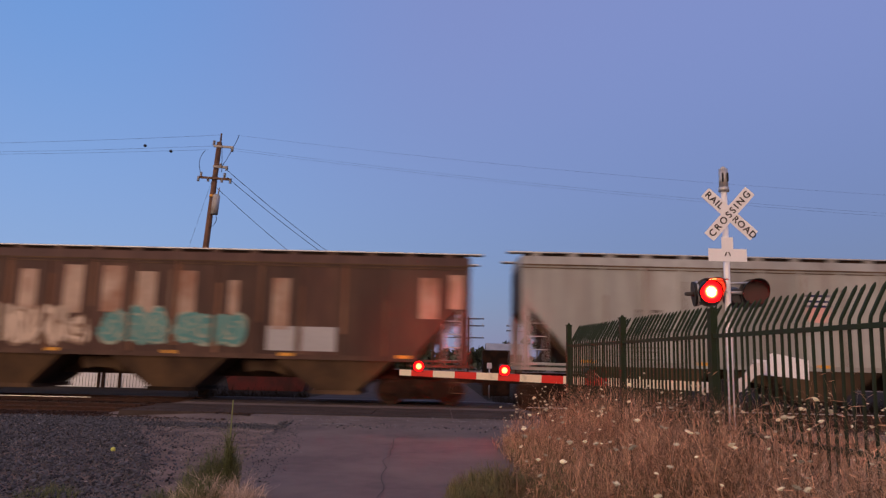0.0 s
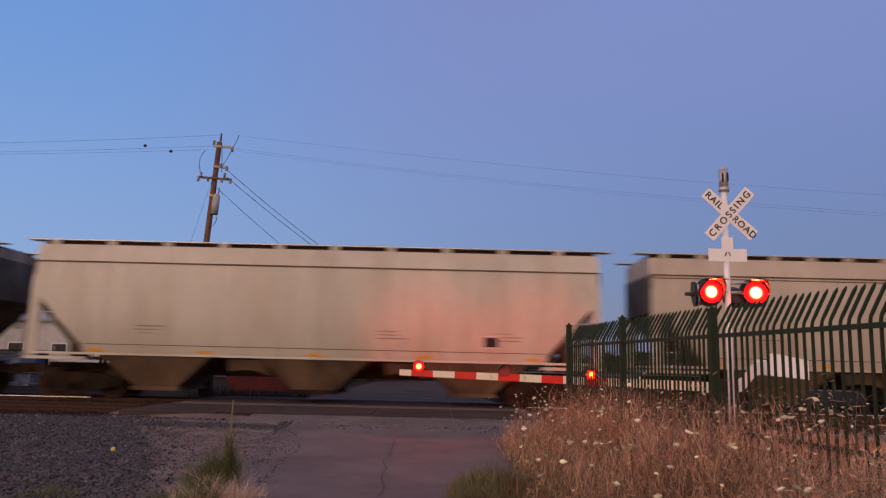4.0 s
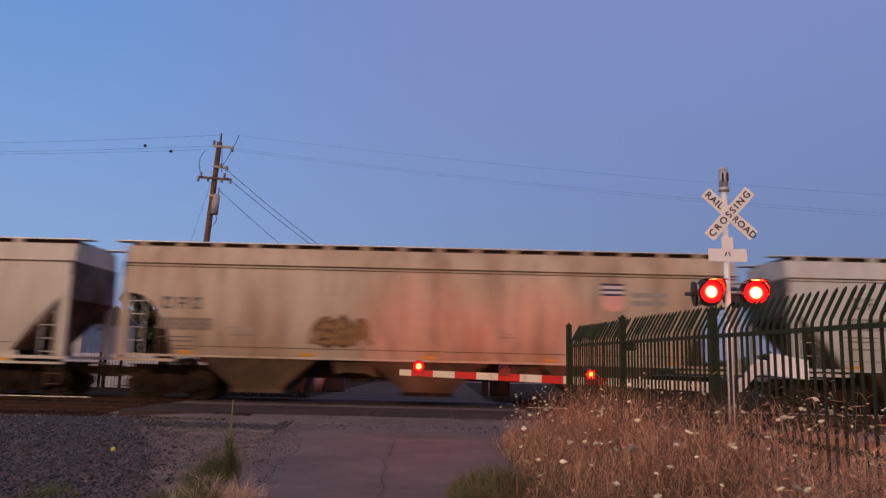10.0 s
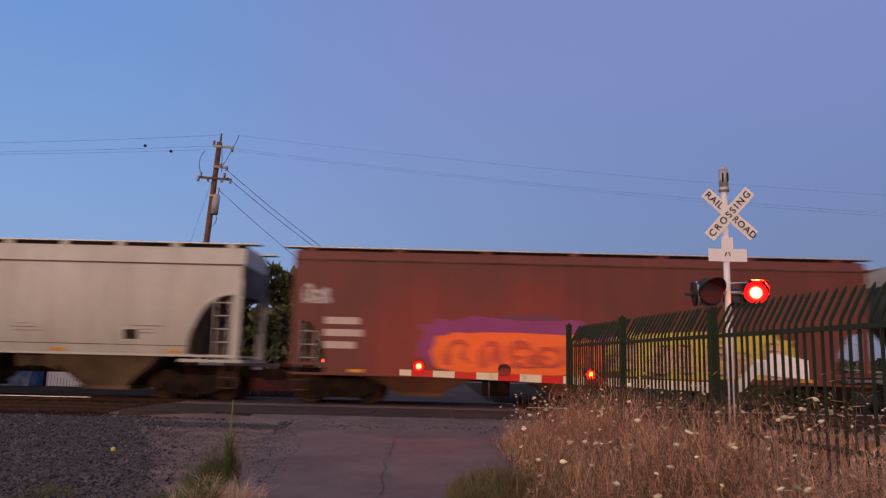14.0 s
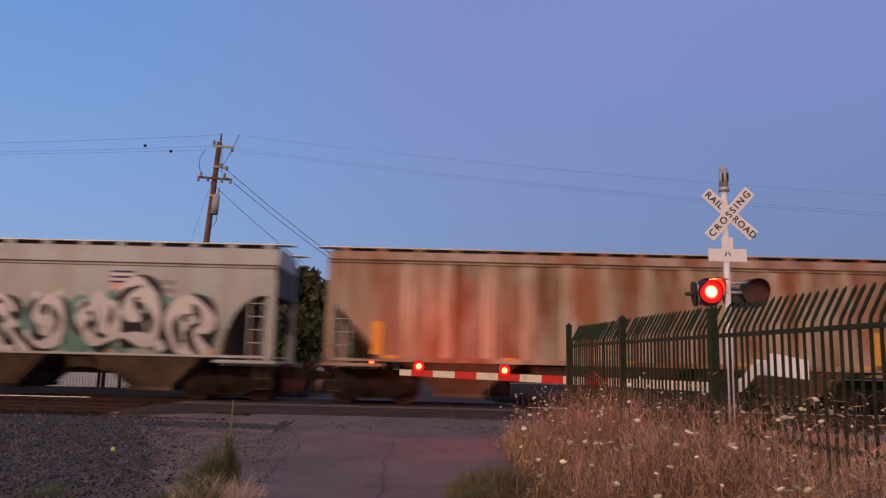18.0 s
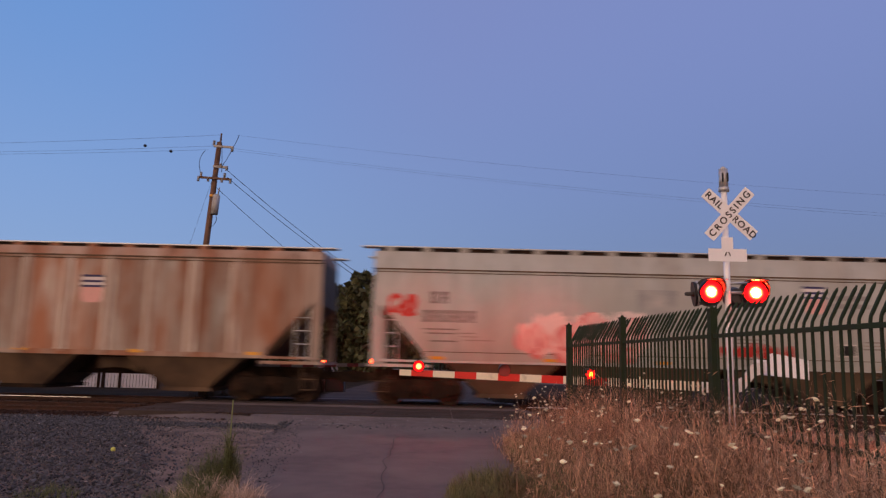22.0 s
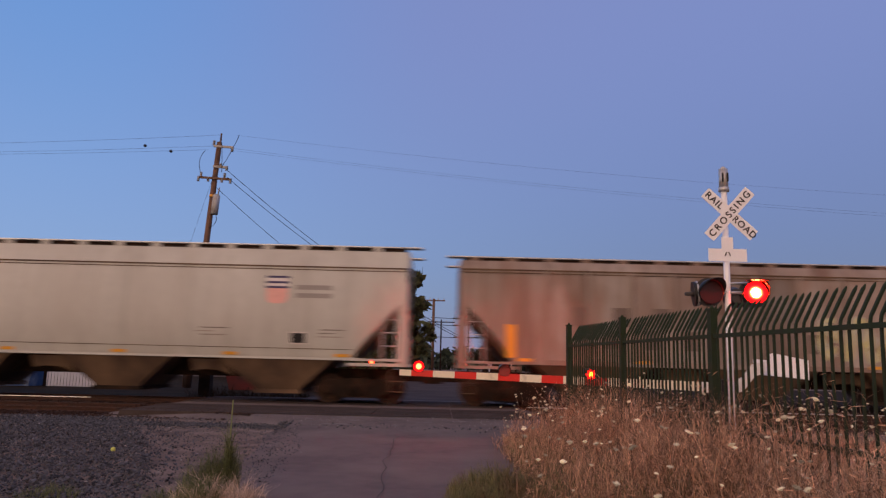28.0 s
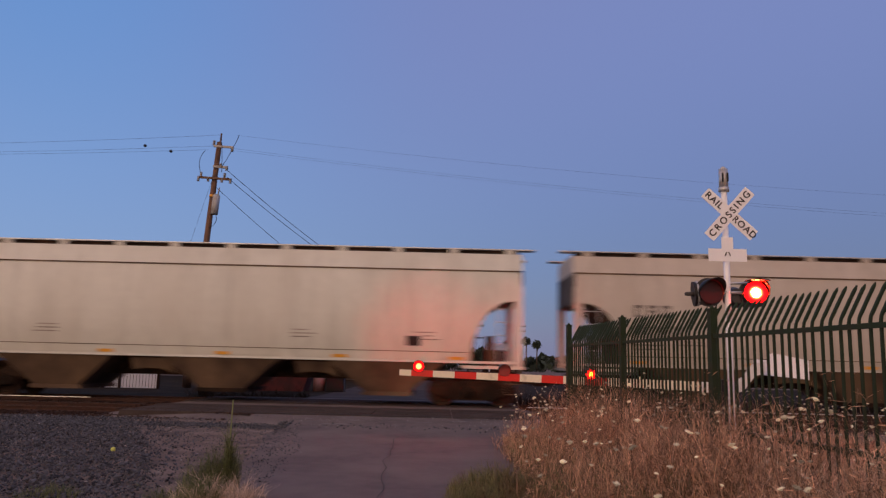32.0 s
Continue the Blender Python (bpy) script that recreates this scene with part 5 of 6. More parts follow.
def hopper(i, style, zr, base, second, amount, streak, label, bays=None, pitch=1.66, sill=None):
    """A covered hopper wagon. style: S round end openings, T straight ones, R ribbed sides, B deep smooth sides."""
    s0, s1 = GAPS[i], GAPS[i + 1]
    ln = s1 - s0
    hb = ln / 2 - 0.75
    car = thing("hopper_wagon", pose((s0 + s1) / 2, FAR_Y, 0), label, "railway wagon", "wagons of the freight train")
    base, second = ((c[0] * 0.94, c[1], c[2] * 1.02) for c in (base, second))
    m_body = mat("wagon_paint", base, 0.55, scale=1.3, vary=0.1, second=second, amount=amount, streak=min(1.0, streak * 1.6), bump=0.06, bscale=3, sharp=0.16, drawn=(0.9, 0.9, 0.32))
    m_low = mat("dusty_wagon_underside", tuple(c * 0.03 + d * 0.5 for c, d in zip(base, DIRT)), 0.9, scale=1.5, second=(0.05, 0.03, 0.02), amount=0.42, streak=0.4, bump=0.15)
    # end sheets take the body colour at under a third of its tone
    m_end = mat("dark_end_paint", tuple(c * 0.3 for c in base), 0.75, scale=1.5, second=(0.05, 0.04, 0.035), amount=0.5, streak=0.5, bump=0.1)
    round_side = style in "ST"
    tuck = bulge(4.06) if round_side else 0.0
    zs = 4.06 if style in "ST" else zr - 0.42
    low = {2: 1.3, 9: 1.12}.get(i, 1.42) if style != "B" else 1.0
    # sides with the end openings cut out
    if style == "S":
        arc = [(hb - 0.3 - 1.15 * math.sin(a), 1.45 + 1.72 * math.cos(a)) for a in [k * math.pi / 16 for k in range(9)]]
    elif style == "B":
        arc = [(hb - 0.25 - 0.75 * math.sin(a), 1.15 + 1.35 * math.cos(a)) for a in [k * math.pi / 16 for k in range(9)]]
    else:
        arc = [(hb - 0.3, 2.95), (hb - 1.5, 1.62), (hb - 1.5, 1.45)]
    right = [(hb, zs), (hb, arc[0][1] + 0.1)] + arc + [(arc[-1][0], low)]
    outline = right + [(-x, z) for x, z in right[::-1]]
    for y in (-1.55, 1.51):
        bm = B()
        prism(bm, outline, y, y + 0.04)
        part("side_sheet", bm, m_body, car)
    # upper band and roof
    bm = B()
    prof = [(-1.55 + tuck, zs + 0.02), (-1.3 if style in "ST" else -1.46, zr - 0.15), (0, zr - 0.07), (1.3 if style in "ST" else 1.46, zr - 0.15), (1.55 - tuck, zs + 0.02)]
    prism(bm, prof, -hb, hb, Matrix.Rotation(radians(90), 4, "Z"))
    roof = part("roof", bm, m_body, car)
    bm = B()
    for y in (-1.575 + tuck, 1.55 - tuck):
        box(bm, -hb, hb, y, y + 0.025, zs - 0.02, zs + 0.02)
        if pitch < 1.3:
            box(bm, -hb, hb, y, y + 0.025, zs - 0.1, zs - 0.075)
    part("seam", bm, m_low, roof)
    # dark box added under the walkways: their shade, put into its colour
    bm = B()
    box(bm, -hb + 0.1, hb - 0.1, -1.24, 1.24, zr - 0.15, zr - 0.034)
    part("hatch", bm, M_DARK, roof, "dark fill for the shade under the roof walkway")
    for y in (-1.12, 1.12):
        bm = B()
        box(bm, -ln / 2 + 0.37, ln / 2 - 0.37, y - 0.2, y + 0.2, zr - 0.03, zr)
        part("running_board", bm, M_GALV, roof, "pale roof walkway")
        bk = shared("bracket", lambda b: box(b, -0.13, 0.13, -0.19, 0.16, -0.17, -0.032), None)
        if not bk.materials:
            bk.materials.append(None)
        x = -hb + 0.45
        while x < hb - 0.2:
            br = part("bracket", bk, None, roof, m=pose(x, y, zr))
            br.material_slots[0].link, br.material_slots[0].material = "OBJECT", m_body
            x += pitch
    # ends
    for s in (-1, 1):
        bm = B()
        box(bm, min(s * hb, s * (hb - 0.04)), max(s * hb, s * (hb - 0.04)), -1.5, 1.5, arc[0][1], zs + 0.02)
        part("end_sheet", bm, m_end, car, "dark end sheet")
        bm = B()
        a, b = arc[0], arc[-1]
        if style == "S" or style == "B":
            pts = [(s * x, z) for x, z in arc]
            pts += [(s * (x - 0.04), z + 0.03) for x, z in arc[::-1]]
            prism(bm, pts, -1.5, 1.5)
        else:
            prism(bm, [(s * hb, a[1] + 0.02), (s * b[0], b[1]), (s * (b[0] - 0.05), b[1]), (s * (hb - 0.05), a[1] + 0.08)], -1.5, 1.5)
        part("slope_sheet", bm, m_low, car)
        for y in (-1.53, 1.43):
            bm = B()
            box(bm, min(s * (hb - 0.24), s * hb), max(s * (hb - 0.24), s * hb), y, y + 0.1, 1.3, arc[0][1] + 0.15)
            part("corner_post", bm, m_body, car)
        part("ladder", shared("ladder", ladder, M_GALV), None, car, "", pose(s * (hb - 0.52), -1.5, 1.3))
        bm = B()
        box(bm, min(s * (hb - 0.75), s * (hb - 0.95)), max(s * (hb - 0.75), s * (hb - 0.95)), -0.5, 0.5, 1.25, 2.2)
        part("end_strut", bm, m_low, car)
        bm = B()
        x0, x1 = s * (hb - 1.7), s * (hb + 0.08)
        box(bm, min(x0, x1), max(x0, x1), -1.5, 1.5, 1.21, 1.3)
        part("end_platform", bm, m_body, car)
        bm = B()
        x0, x1 = s * (hb - 0.4), s * (ln / 2 - 0.02)
        box(bm, min(x0, x1), max(x0, x1), -0.14, 0.14, 0.78, 1.02)
        box(bm, min(s * (ln / 2 - 0.3), s * (ln / 2)), max(s * (ln / 2 - 0.3), s * (ln / 2)), -0.2, 0.2, 0.72, 1.06)
        part("coupler", bm, M_DARK, car)
        bm = B()
        x0 = s * (hb - 0.25)
        for x in (x0 - 0.2, x0 + 0.2):
            rod(bm, (x, -1.5, 1.15), (x, -1.5, 0.5), 0.016, 6)
        for z in (0.5, 0.8):
            rod(bm, (x0 - 0.2, -1.5, z), (x0 + 0.2, -1.5, z), 0.016, 6)
        part("step", bm, m_low, car)
        # bogie
        bx = s * (ln / 2 - 2.15)
        bog = part("bogie", shared("bogie", sideframe, M_DARK), None, car, "dark three-piece bogie", pose(bx, 0, 0))
        for w in (-0.88, 0.88):
            ws = part("wheelset", shared("wheelset", wheel, M_WHEEL), None, bog, "steel wheelset", pose(w, 0, 0.5395))
            WHEELSETS.append((ws, w, s0, s1))
    part("brake_wheel", shared("brake_wheel", brake_wheel, M_DARK), None, car, "", pose(hb + 0.03, 0.5, 2.4))
    # sills
    bm = B()
    for y in (-1.56, 1.44):
        box(bm, -hb + 0.02, hb - 0.02, y, y + 0.12, low - 0.06, low + 0.005)
    part("side_sill", bm, m_body, car)
    bm = B()
    box(bm, -hb + 2.2, hb - 2.2, -0.25, 0.25, 0.82, 1.4)
    box(bm, -hb, -hb + 2.2, -0.25, 0.25, 0.82, 1.12)
    box(bm, hb - 2.2, hb, -0.25, 0.25, 0.82, 1.12)
    part("centre_sill", bm, M_DARK, car)
    # hopper bays
    nb = bays or 3
    bw = ln * 0.254
    for k in range(nb):
        c = bw * (k - (nb - 1) / 2)
        bm = B()
        top, bot = low - 0.055, 0.47
        v = [bm.verts.new(p) for p in ((c - bw * 0.35, -1.5, top), (c + bw * 0.35, -1.5, top), (c + bw * 0.35, 1.5, top), (c - bw * 0.35, 1.5, top),
                                       (c - bw * 0.13, -1.15, bot), (c + bw * 0.13, -1.15, bot), (c + bw * 0.13, 1.15, bot), (c - bw * 0.13, 1.15, bot))]
        for f in ((0, 1, 5, 4), (1, 2, 6, 5), (2, 3, 7, 6), (3, 0, 4, 7), (4, 5, 6, 7), (3, 2, 1, 0)):
            bm.faces.new([v[q] for q in f])
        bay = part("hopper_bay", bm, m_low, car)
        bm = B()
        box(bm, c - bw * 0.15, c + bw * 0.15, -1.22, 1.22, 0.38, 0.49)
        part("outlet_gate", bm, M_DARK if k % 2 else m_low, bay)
        if k < nb - 1:
            xa, xb = c + bw * 0.36, c + bw * 0.66
            bm = B()
            prism(bm, [(xa + 0.35, top - 0.05), (xb, top - 0.05), (xb + 0.25, 0.86), (xb - 0.15, 1.0), (xa + 0.75, 1.02), (xa + 0.45, 0.96)], -1.1, -1.04)
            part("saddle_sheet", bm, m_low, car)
    # ribs or seams on the sides
    m_panel = mat("wagon_panel_paint", base, 0.6, scale=1.6, vary=0.15, second=second, amount=amount, streak=min(1.0, streak * 1.5), bump=0.06, sharp=0.12, objvary=0.28, drawn=(1.3, 1.3, 0.4)) if style == "R" else None
    rng = random.Random(900 + i)
    m_flange = mat("pale_flange_paint", tuple(min(1, c * 1.12) for c in base), 0.6, scale=2, second=second, amount=0.3, objvary=0.15, drawn=(3, 3, 0.5))
    if style == "R":
        rm = shared("rib_%d" % round(zr * 100), lambda b: box(b, -0.045, 0.045, -0.05, 0.0, 1.44, zr - 0.44), None)
        n = int(2 * hb / 1.16)
        for k in range(n + 1):
            x = -hb + 0.06 + (2 * hb - 0.12) * k / n
            if abs(x) > hb - 1.45:
                continue
            if k < n and abs(x) < hb - 2.4 and abs(x + 1.16) < hb - 1.6:
                plate(car, "panel", x + 0.06, 1.5, (2 * hb - 0.12) / n - 0.12, zr - 0.44 - 1.56, m_panel, y=-1.5512)
            rb = part("rib", rm, None, car, m=pose(x, -1.55, 0))
            h = rng.uniform(0.5, 1.0) * (zr - 2.0)
            if i in (18, 21):
                plate(car, "pale_flange", x - 0.17, 1.5, 0.34, zr - 0.46 - 1.5, m_flange, y=-1.5559)
            else:
                plate(car, "rust_run", x + 0.05, zr - 0.46 - h if k % 2 else 1.5, rng.uniform(0.04, 0.16), h, M_GREYRUN if i in (1, 3, 28, 29) else M_RUSTRUN, y=-1.5558)
            if not rm.materials:
                rm.materials.append(None)
            rb.material_slots[0].link = "OBJECT"
            rb.material_slots[0].material = m_body
    elif style in "ST":
        for k in range(1, 5):
            plate(car, "weld_seam", -hb + 2 * hb * k / 5, 1.5, 0.02, 2.5, m_body, y=-1.551)
        plate(car, "sill_line", -hb + 1.6, 1.66, 2 * hb - 3.2, 0.02, m_low, y=-1.551)
    if style in "ST":
        for u in (-0.3, 0.12, 0.3):
            x0 = u * ln + rng.uniform(-0.4, 0.4)
            for k in range(3):
                plate(car, "stencil_line", x0 + rng.uniform(-0.1, 0.1), 2.0 + 0.1 * k, rng.uniform(0.4, 0.9), 0.035, M_STENCIL, y=-1.5515)
    for k in range(5):
        x = -hb + 1.7 + (2 * hb - 3.8) * k / 4
        plate(car, "reflector", x, low + 0.03, 0.42, 0.09, M_YELLOW, "small yellow reflector")
    return car


def marks(car, ln, u1, z1, w1, u2, z2, w2):
    """Reporting marks that stay unreadable: two rows of bars, small print below."""
    ink = paint((0.13, 0.115, 0.105))
    for u, z, w, n in ((u1, z1, w1, 2 if w1 < 1 else 3), (u2, z2, w2, 6)):
        g = w / n
        for k in range(n):
            x, h = u - ln / 2 + k * g, 0.35
            for dx, dz, ww, hh in ((0, 0, 0.07, h), (g * 0.62 - 0.05, 0, 0.05, h), (0, h - 0.08, g * 0.62, 0.08), (0, (k % 2) * 0.13, g * 0.62, 0.07)):
                plate(car, "marking", x + dx, z + dz, ww, hh, ink, "dark unreadable marking", y=-1.552 - 0.0006 * (dz > 0) - 0.0009 * (dx > 0))
    for k, (z, w) in enumerate(((z2 - 0.22, 1.0), (z2 - 0.34, 0.85), (z2 - 0.56, 0.8))):
        plate(car, "marking", u2 - ln / 2 + 0.1 * k, z, w, 0.04, paint((0.2, 0.18, 0.16)), "small unreadable marking")


def slogan(car, x, z):
    for words, dx, dz in (("We will", 0.0, 0.0), ("deliver...", 0.28, -0.62)):
        pen = x + dx
        for ch in words:
            if ch == " ":
                pen += 0.26
                continue
            me = text_mesh(ch, 0.8, M_LETTER, 0.022)
            xs = [v.co.x for v in me.vertices]
            me.transform(Matrix.Translation((pen - min(xs), -1.556, z + dz)) @ Matrix.Rotation(radians(90), 4, "X"))
            part("slogan_letter", me, None, car, "bold black slogan letter")
            pen += max(xs) - min(xs) + 0.075


SMOOTH = "%s smooth-sided covered hopper wagon %s"
SPEC = {
    0: ("R", 4.57, (0.058, 0.021, 0.015), (0.105, 0.046, 0.03), 0.45, 0.5, "rust-brown ribbed hopper wagon with pale streaks and teal graffiti", 1.16),
    1: ("R", 4.69, (0.396, 0.387, 0.365), (0.317, 0.282, 0.255), 0.4, 0.5, "grey ribbed covered hopper wagon with a faded shield", 1.1),
    2: ("T", 4.74, (0.66, 0.594, 0.506), (0.55, 0.462, 0.374), 0.3, 0.2, SMOOTH % ("cream", "with blue graffiti and a black slogan"), 1.66),
    3: ("R", 4.61, (0.52, 0.48, 0.42), (0.24, 0.14, 0.095), 0.42, 0.7, "weathered tan ribbed hopper wagon with olive graffiti", 1.1),
    4: ("T", 4.74, CREAM, (0.5, 0.42, 0.34), 0.3, 0.2, SMOOTH % ("cream", "with faint stains"), 1.66),
    5: ("T", 4.74, (0.56, 0.47, 0.38), (0.45, 0.36, 0.28), 0.4, 0.3, SMOOTH % ("tan", "with small markings"), 1.1),
    6: ("B", 4.74, (0.54, 0.445, 0.37), (0.46, 0.36, 0.29), 0.4, 0.3, SMOOTH % ("dusty beige", "with small markings"), 1.74),
    7: ("T", 4.76, (0.52, 0.5, 0.475), (0.45, 0.42, 0.385), 0.3, 0.2, SMOOTH % ("grey", "with white and orange graffiti"), 1.1),
    8: ("T", 4.76, BEIGE, (0.46, 0.35, 0.26), 0.4, 0.3, SMOOTH % ("beige", "with dark green graffiti"), 1.1),
    9: ("T", 4.76, (0.636, 0.572, 0.488), (0.551, 0.456, 0.371), 0.3, 0.2, SMOOTH % ("cream", "with a black slogan and coloured graffiti"), 1.66),
    10: ("S", 4.75, (0.6, 0.47, 0.36), (0.42, 0.28, 0.19), 0.4, 0.5, SMOOTH % ("stained beige", "with small brown graffiti"), 1.1),
    11: ("T", 4.75, (0.6, 0.58, 0.555), (0.52, 0.49, 0.45), 0.3, 0.3, SMOOTH % ("pale grey", "with a shield"), 1.1),
    12: ("T", 4.71, (0.284, 0.107, 0.0602), (0.206, 0.0731, 0.043), 0.5, 0.6, SMOOTH % ("rust-red", "with cream end panels"), 1.66),
    13: ("S", 4.73, (0.6, 0.565, 0.515), (0.53, 0.48, 0.42), 0.3, 0.2, SMOOTH % ("cream", "with white number patches"), 1.66),
    14: ("B", 4.69, BROWN, (0.2, 0.05, 0.04), 0.4, 0.3, SMOOTH % ("dark red-brown", "with orange graffiti"), 2.6),
    15: ("T", 4.71, CREAM, (0.5, 0.42, 0.34), 0.3, 0.2, SMOOTH % ("cream", "with low coloured graffiti"), 1.66),
    16: ("S", 4.75, (0.616, 0.506, 0.396), (0.55, 0.44, 0.33), 0.35, 0.2, SMOOTH % ("beige", "with dark markings"), 1.1),
    17: ("S", 4.73, (0.5, 0.485, 0.455), (0.44, 0.37, 0.31), 0.3, 0.2, SMOOTH % ("grey", "covered in large white graffiti"), 1.1),
    18: ("R", 4.71, (0.55, 0.43, 0.33), (0.33, 0.12, 0.055), 0.55, 0.7, "rusty orange ribbed hopper wagon", 1.1),
    19: ("T", 4.76, (0.413, 0.39, 0.359), (0.343, 0.296, 0.25), 0.3, 0.3, SMOOTH % ("grey", "with white graffiti and a shield"), 1.1),
    20: ("S", 4.76, (0.504, 0.482, 0.446), (0.432, 0.378, 0.324), 0.3, 0.2, SMOOTH % ("pale grey", "with black graffiti"), 1.1),
    21: ("R", 4.66, (0.52, 0.43, 0.36), (0.34, 0.13, 0.065), 0.58, 0.75, "rust-streaked pinkish ribbed hopper wagon", 1.1),
    22: ("T", 4.76, (0.478, 0.46, 0.428), (0.423, 0.368, 0.313), 0.3, 0.3, SMOOTH % ("grey", "with pink graffiti and red markings"), 1.1),
    23: ("S", 4.73, (0.624, 0.541, 0.468), (0.541, 0.447, 0.374), 0.3, 0.2, SMOOTH % ("cream", "with dark markings"), 1.66),
    24: ("S", 4.75, (0.57, 0.545, 0.5), (0.5, 0.465, 0.415), 0.3, 0.2, SMOOTH % ("cream", "with a shield"), 1.66),
    25: ("S", 4.75, (0.53, 0.49, 0.45), (0.46, 0.38, 0.32), 0.3, 0.3, SMOOTH % ("dusty grey", "with dark markings"), 1.66),
    26: ("S", 4.75, CREAM, (0.52, 0.43, 0.35), 0.3, 0.2, SMOOTH % ("cream", "with faint stains"), 1.66),
    27: ("T", 4.73, (0.553, 0.524, 0.47), (0.485, 0.446, 0.393), 0.3, 0.2, SMOOTH % ("cream", "with a shield"), 1.1),
    28: ("R", 4.51, (0.36, 0.29, 0.25), (0.24, 0.14, 0.1), 0.45, 0.7, "dirty brown ribbed hopper wagon with faded block letters", 1.1),
    29: ("R", 4.51, (0.648, 0.583, 0.508), (0.454, 0.292, 0.205), 0.35, 0.6, "pinkish tan ribbed hopper wagon with a shield", 1.1),
    30: ("S", 4.74, (0.58, 0.5, 0.43), (0.5, 0.41, 0.34), 0.3, 0.2, SMOOTH % ("cream", "with a shield"), 1.66),
    31: ("S", 4.74, (0.701, 0.667, 0.588), (0.633, 0.588, 0.508), 0.3, 0.2, SMOOTH % ("plain cream", "with faint stains"), 1.66),
    32: ("S", 4.74, (0.56, 0.48, 0.41), (0.48, 0.4, 0.33), 0.3, 0.2, SMOOTH % ("cream", "with dark markings"), 1.66),
}
# u: metres from the wagon's left coupler; number marks (u1, z1, w1, u2, z2, w2), shields (u, z)
MARKS = {1: (4.1, 2.67, 0.87, 3.77, 2.12, 1.99), 2: (2.29, 2.63, 0.65, 2.35, 2.07, 1.53), 6: (1.9, 2.42, 1.1, 1.9, 1.95, 1.2), 7: (2.57, 3.06, 0.73, 2.27, 2.45, 1.5),
         8: (2.12, 3.37, 1.49, 2.25, 2.72, 1.51), 9: (2.23, 2.58, 0.74, 2.26, 2.0, 1.49), 10: (2.0, 2.73, 1.28, 1.99, 2.13, 1.54), 11: (2.6, 3.16, 0.75, 2.26, 2.55, 1.6),
         16: (2.1, 3.0, 1.25, 2.1, 2.4, 1.55), 19: (2.6, 3.45, 0.6, 2.4, 2.85, 1.55), 20: (4.0, 3.4, 0.65, 3.75, 2.9, 1.6), 22: (2.45, 3.06, 0.6, 2.24, 2.52, 1.57),
         23: (2.45, 2.81, 1.19, 2.4, 2.24, 1.8), 24: (2.37, 2.83, 1.15, 2.3, 2.26, 1.5), 25: (2.65, 3.4, 0.63, 2.97, 2.87, 1.32), 27: (2.3, 3.05, 0.7, 2.2, 2.5, 1.5),
         30: (2.47, 2.86, 1.24, 2.44, 2.29, 1.48), 32: (2.5, 2.8, 1.2, 2.4, 2.2, 1.6)}
EMBLEMS = {1: (9.08, 2.75), 3: (13.51, 2.8), 7: (13.43, 2.95), 9: (13.7, 2.7), 10: (14.78, 2.95), 11: (13.95, 2.95), 16: (12.81, 2.95), 17: (12.12,
           3.0), 19: (12.8, 3.05), 20: (12.52, 3.05), 21: (11.02, 2.85), 22: (13.34, 3.0), 23: (13.33, 2.95), 24: (13.54, 2.95), 27: (13.41, 2.95), 29: (11.07,
           2.75), 30: (13.46, 2.95), 2: (13.75, 2.7)}
CARS = []
ON_SIDE = ("side_sheet", "graffiti", "fill", "marking", "emblem", "data_plate", "number_patch", "paint_panel", "paint_patch", "weld_seam", "sill_line",
           "stencil_line", "reflector", "slogan_letter")
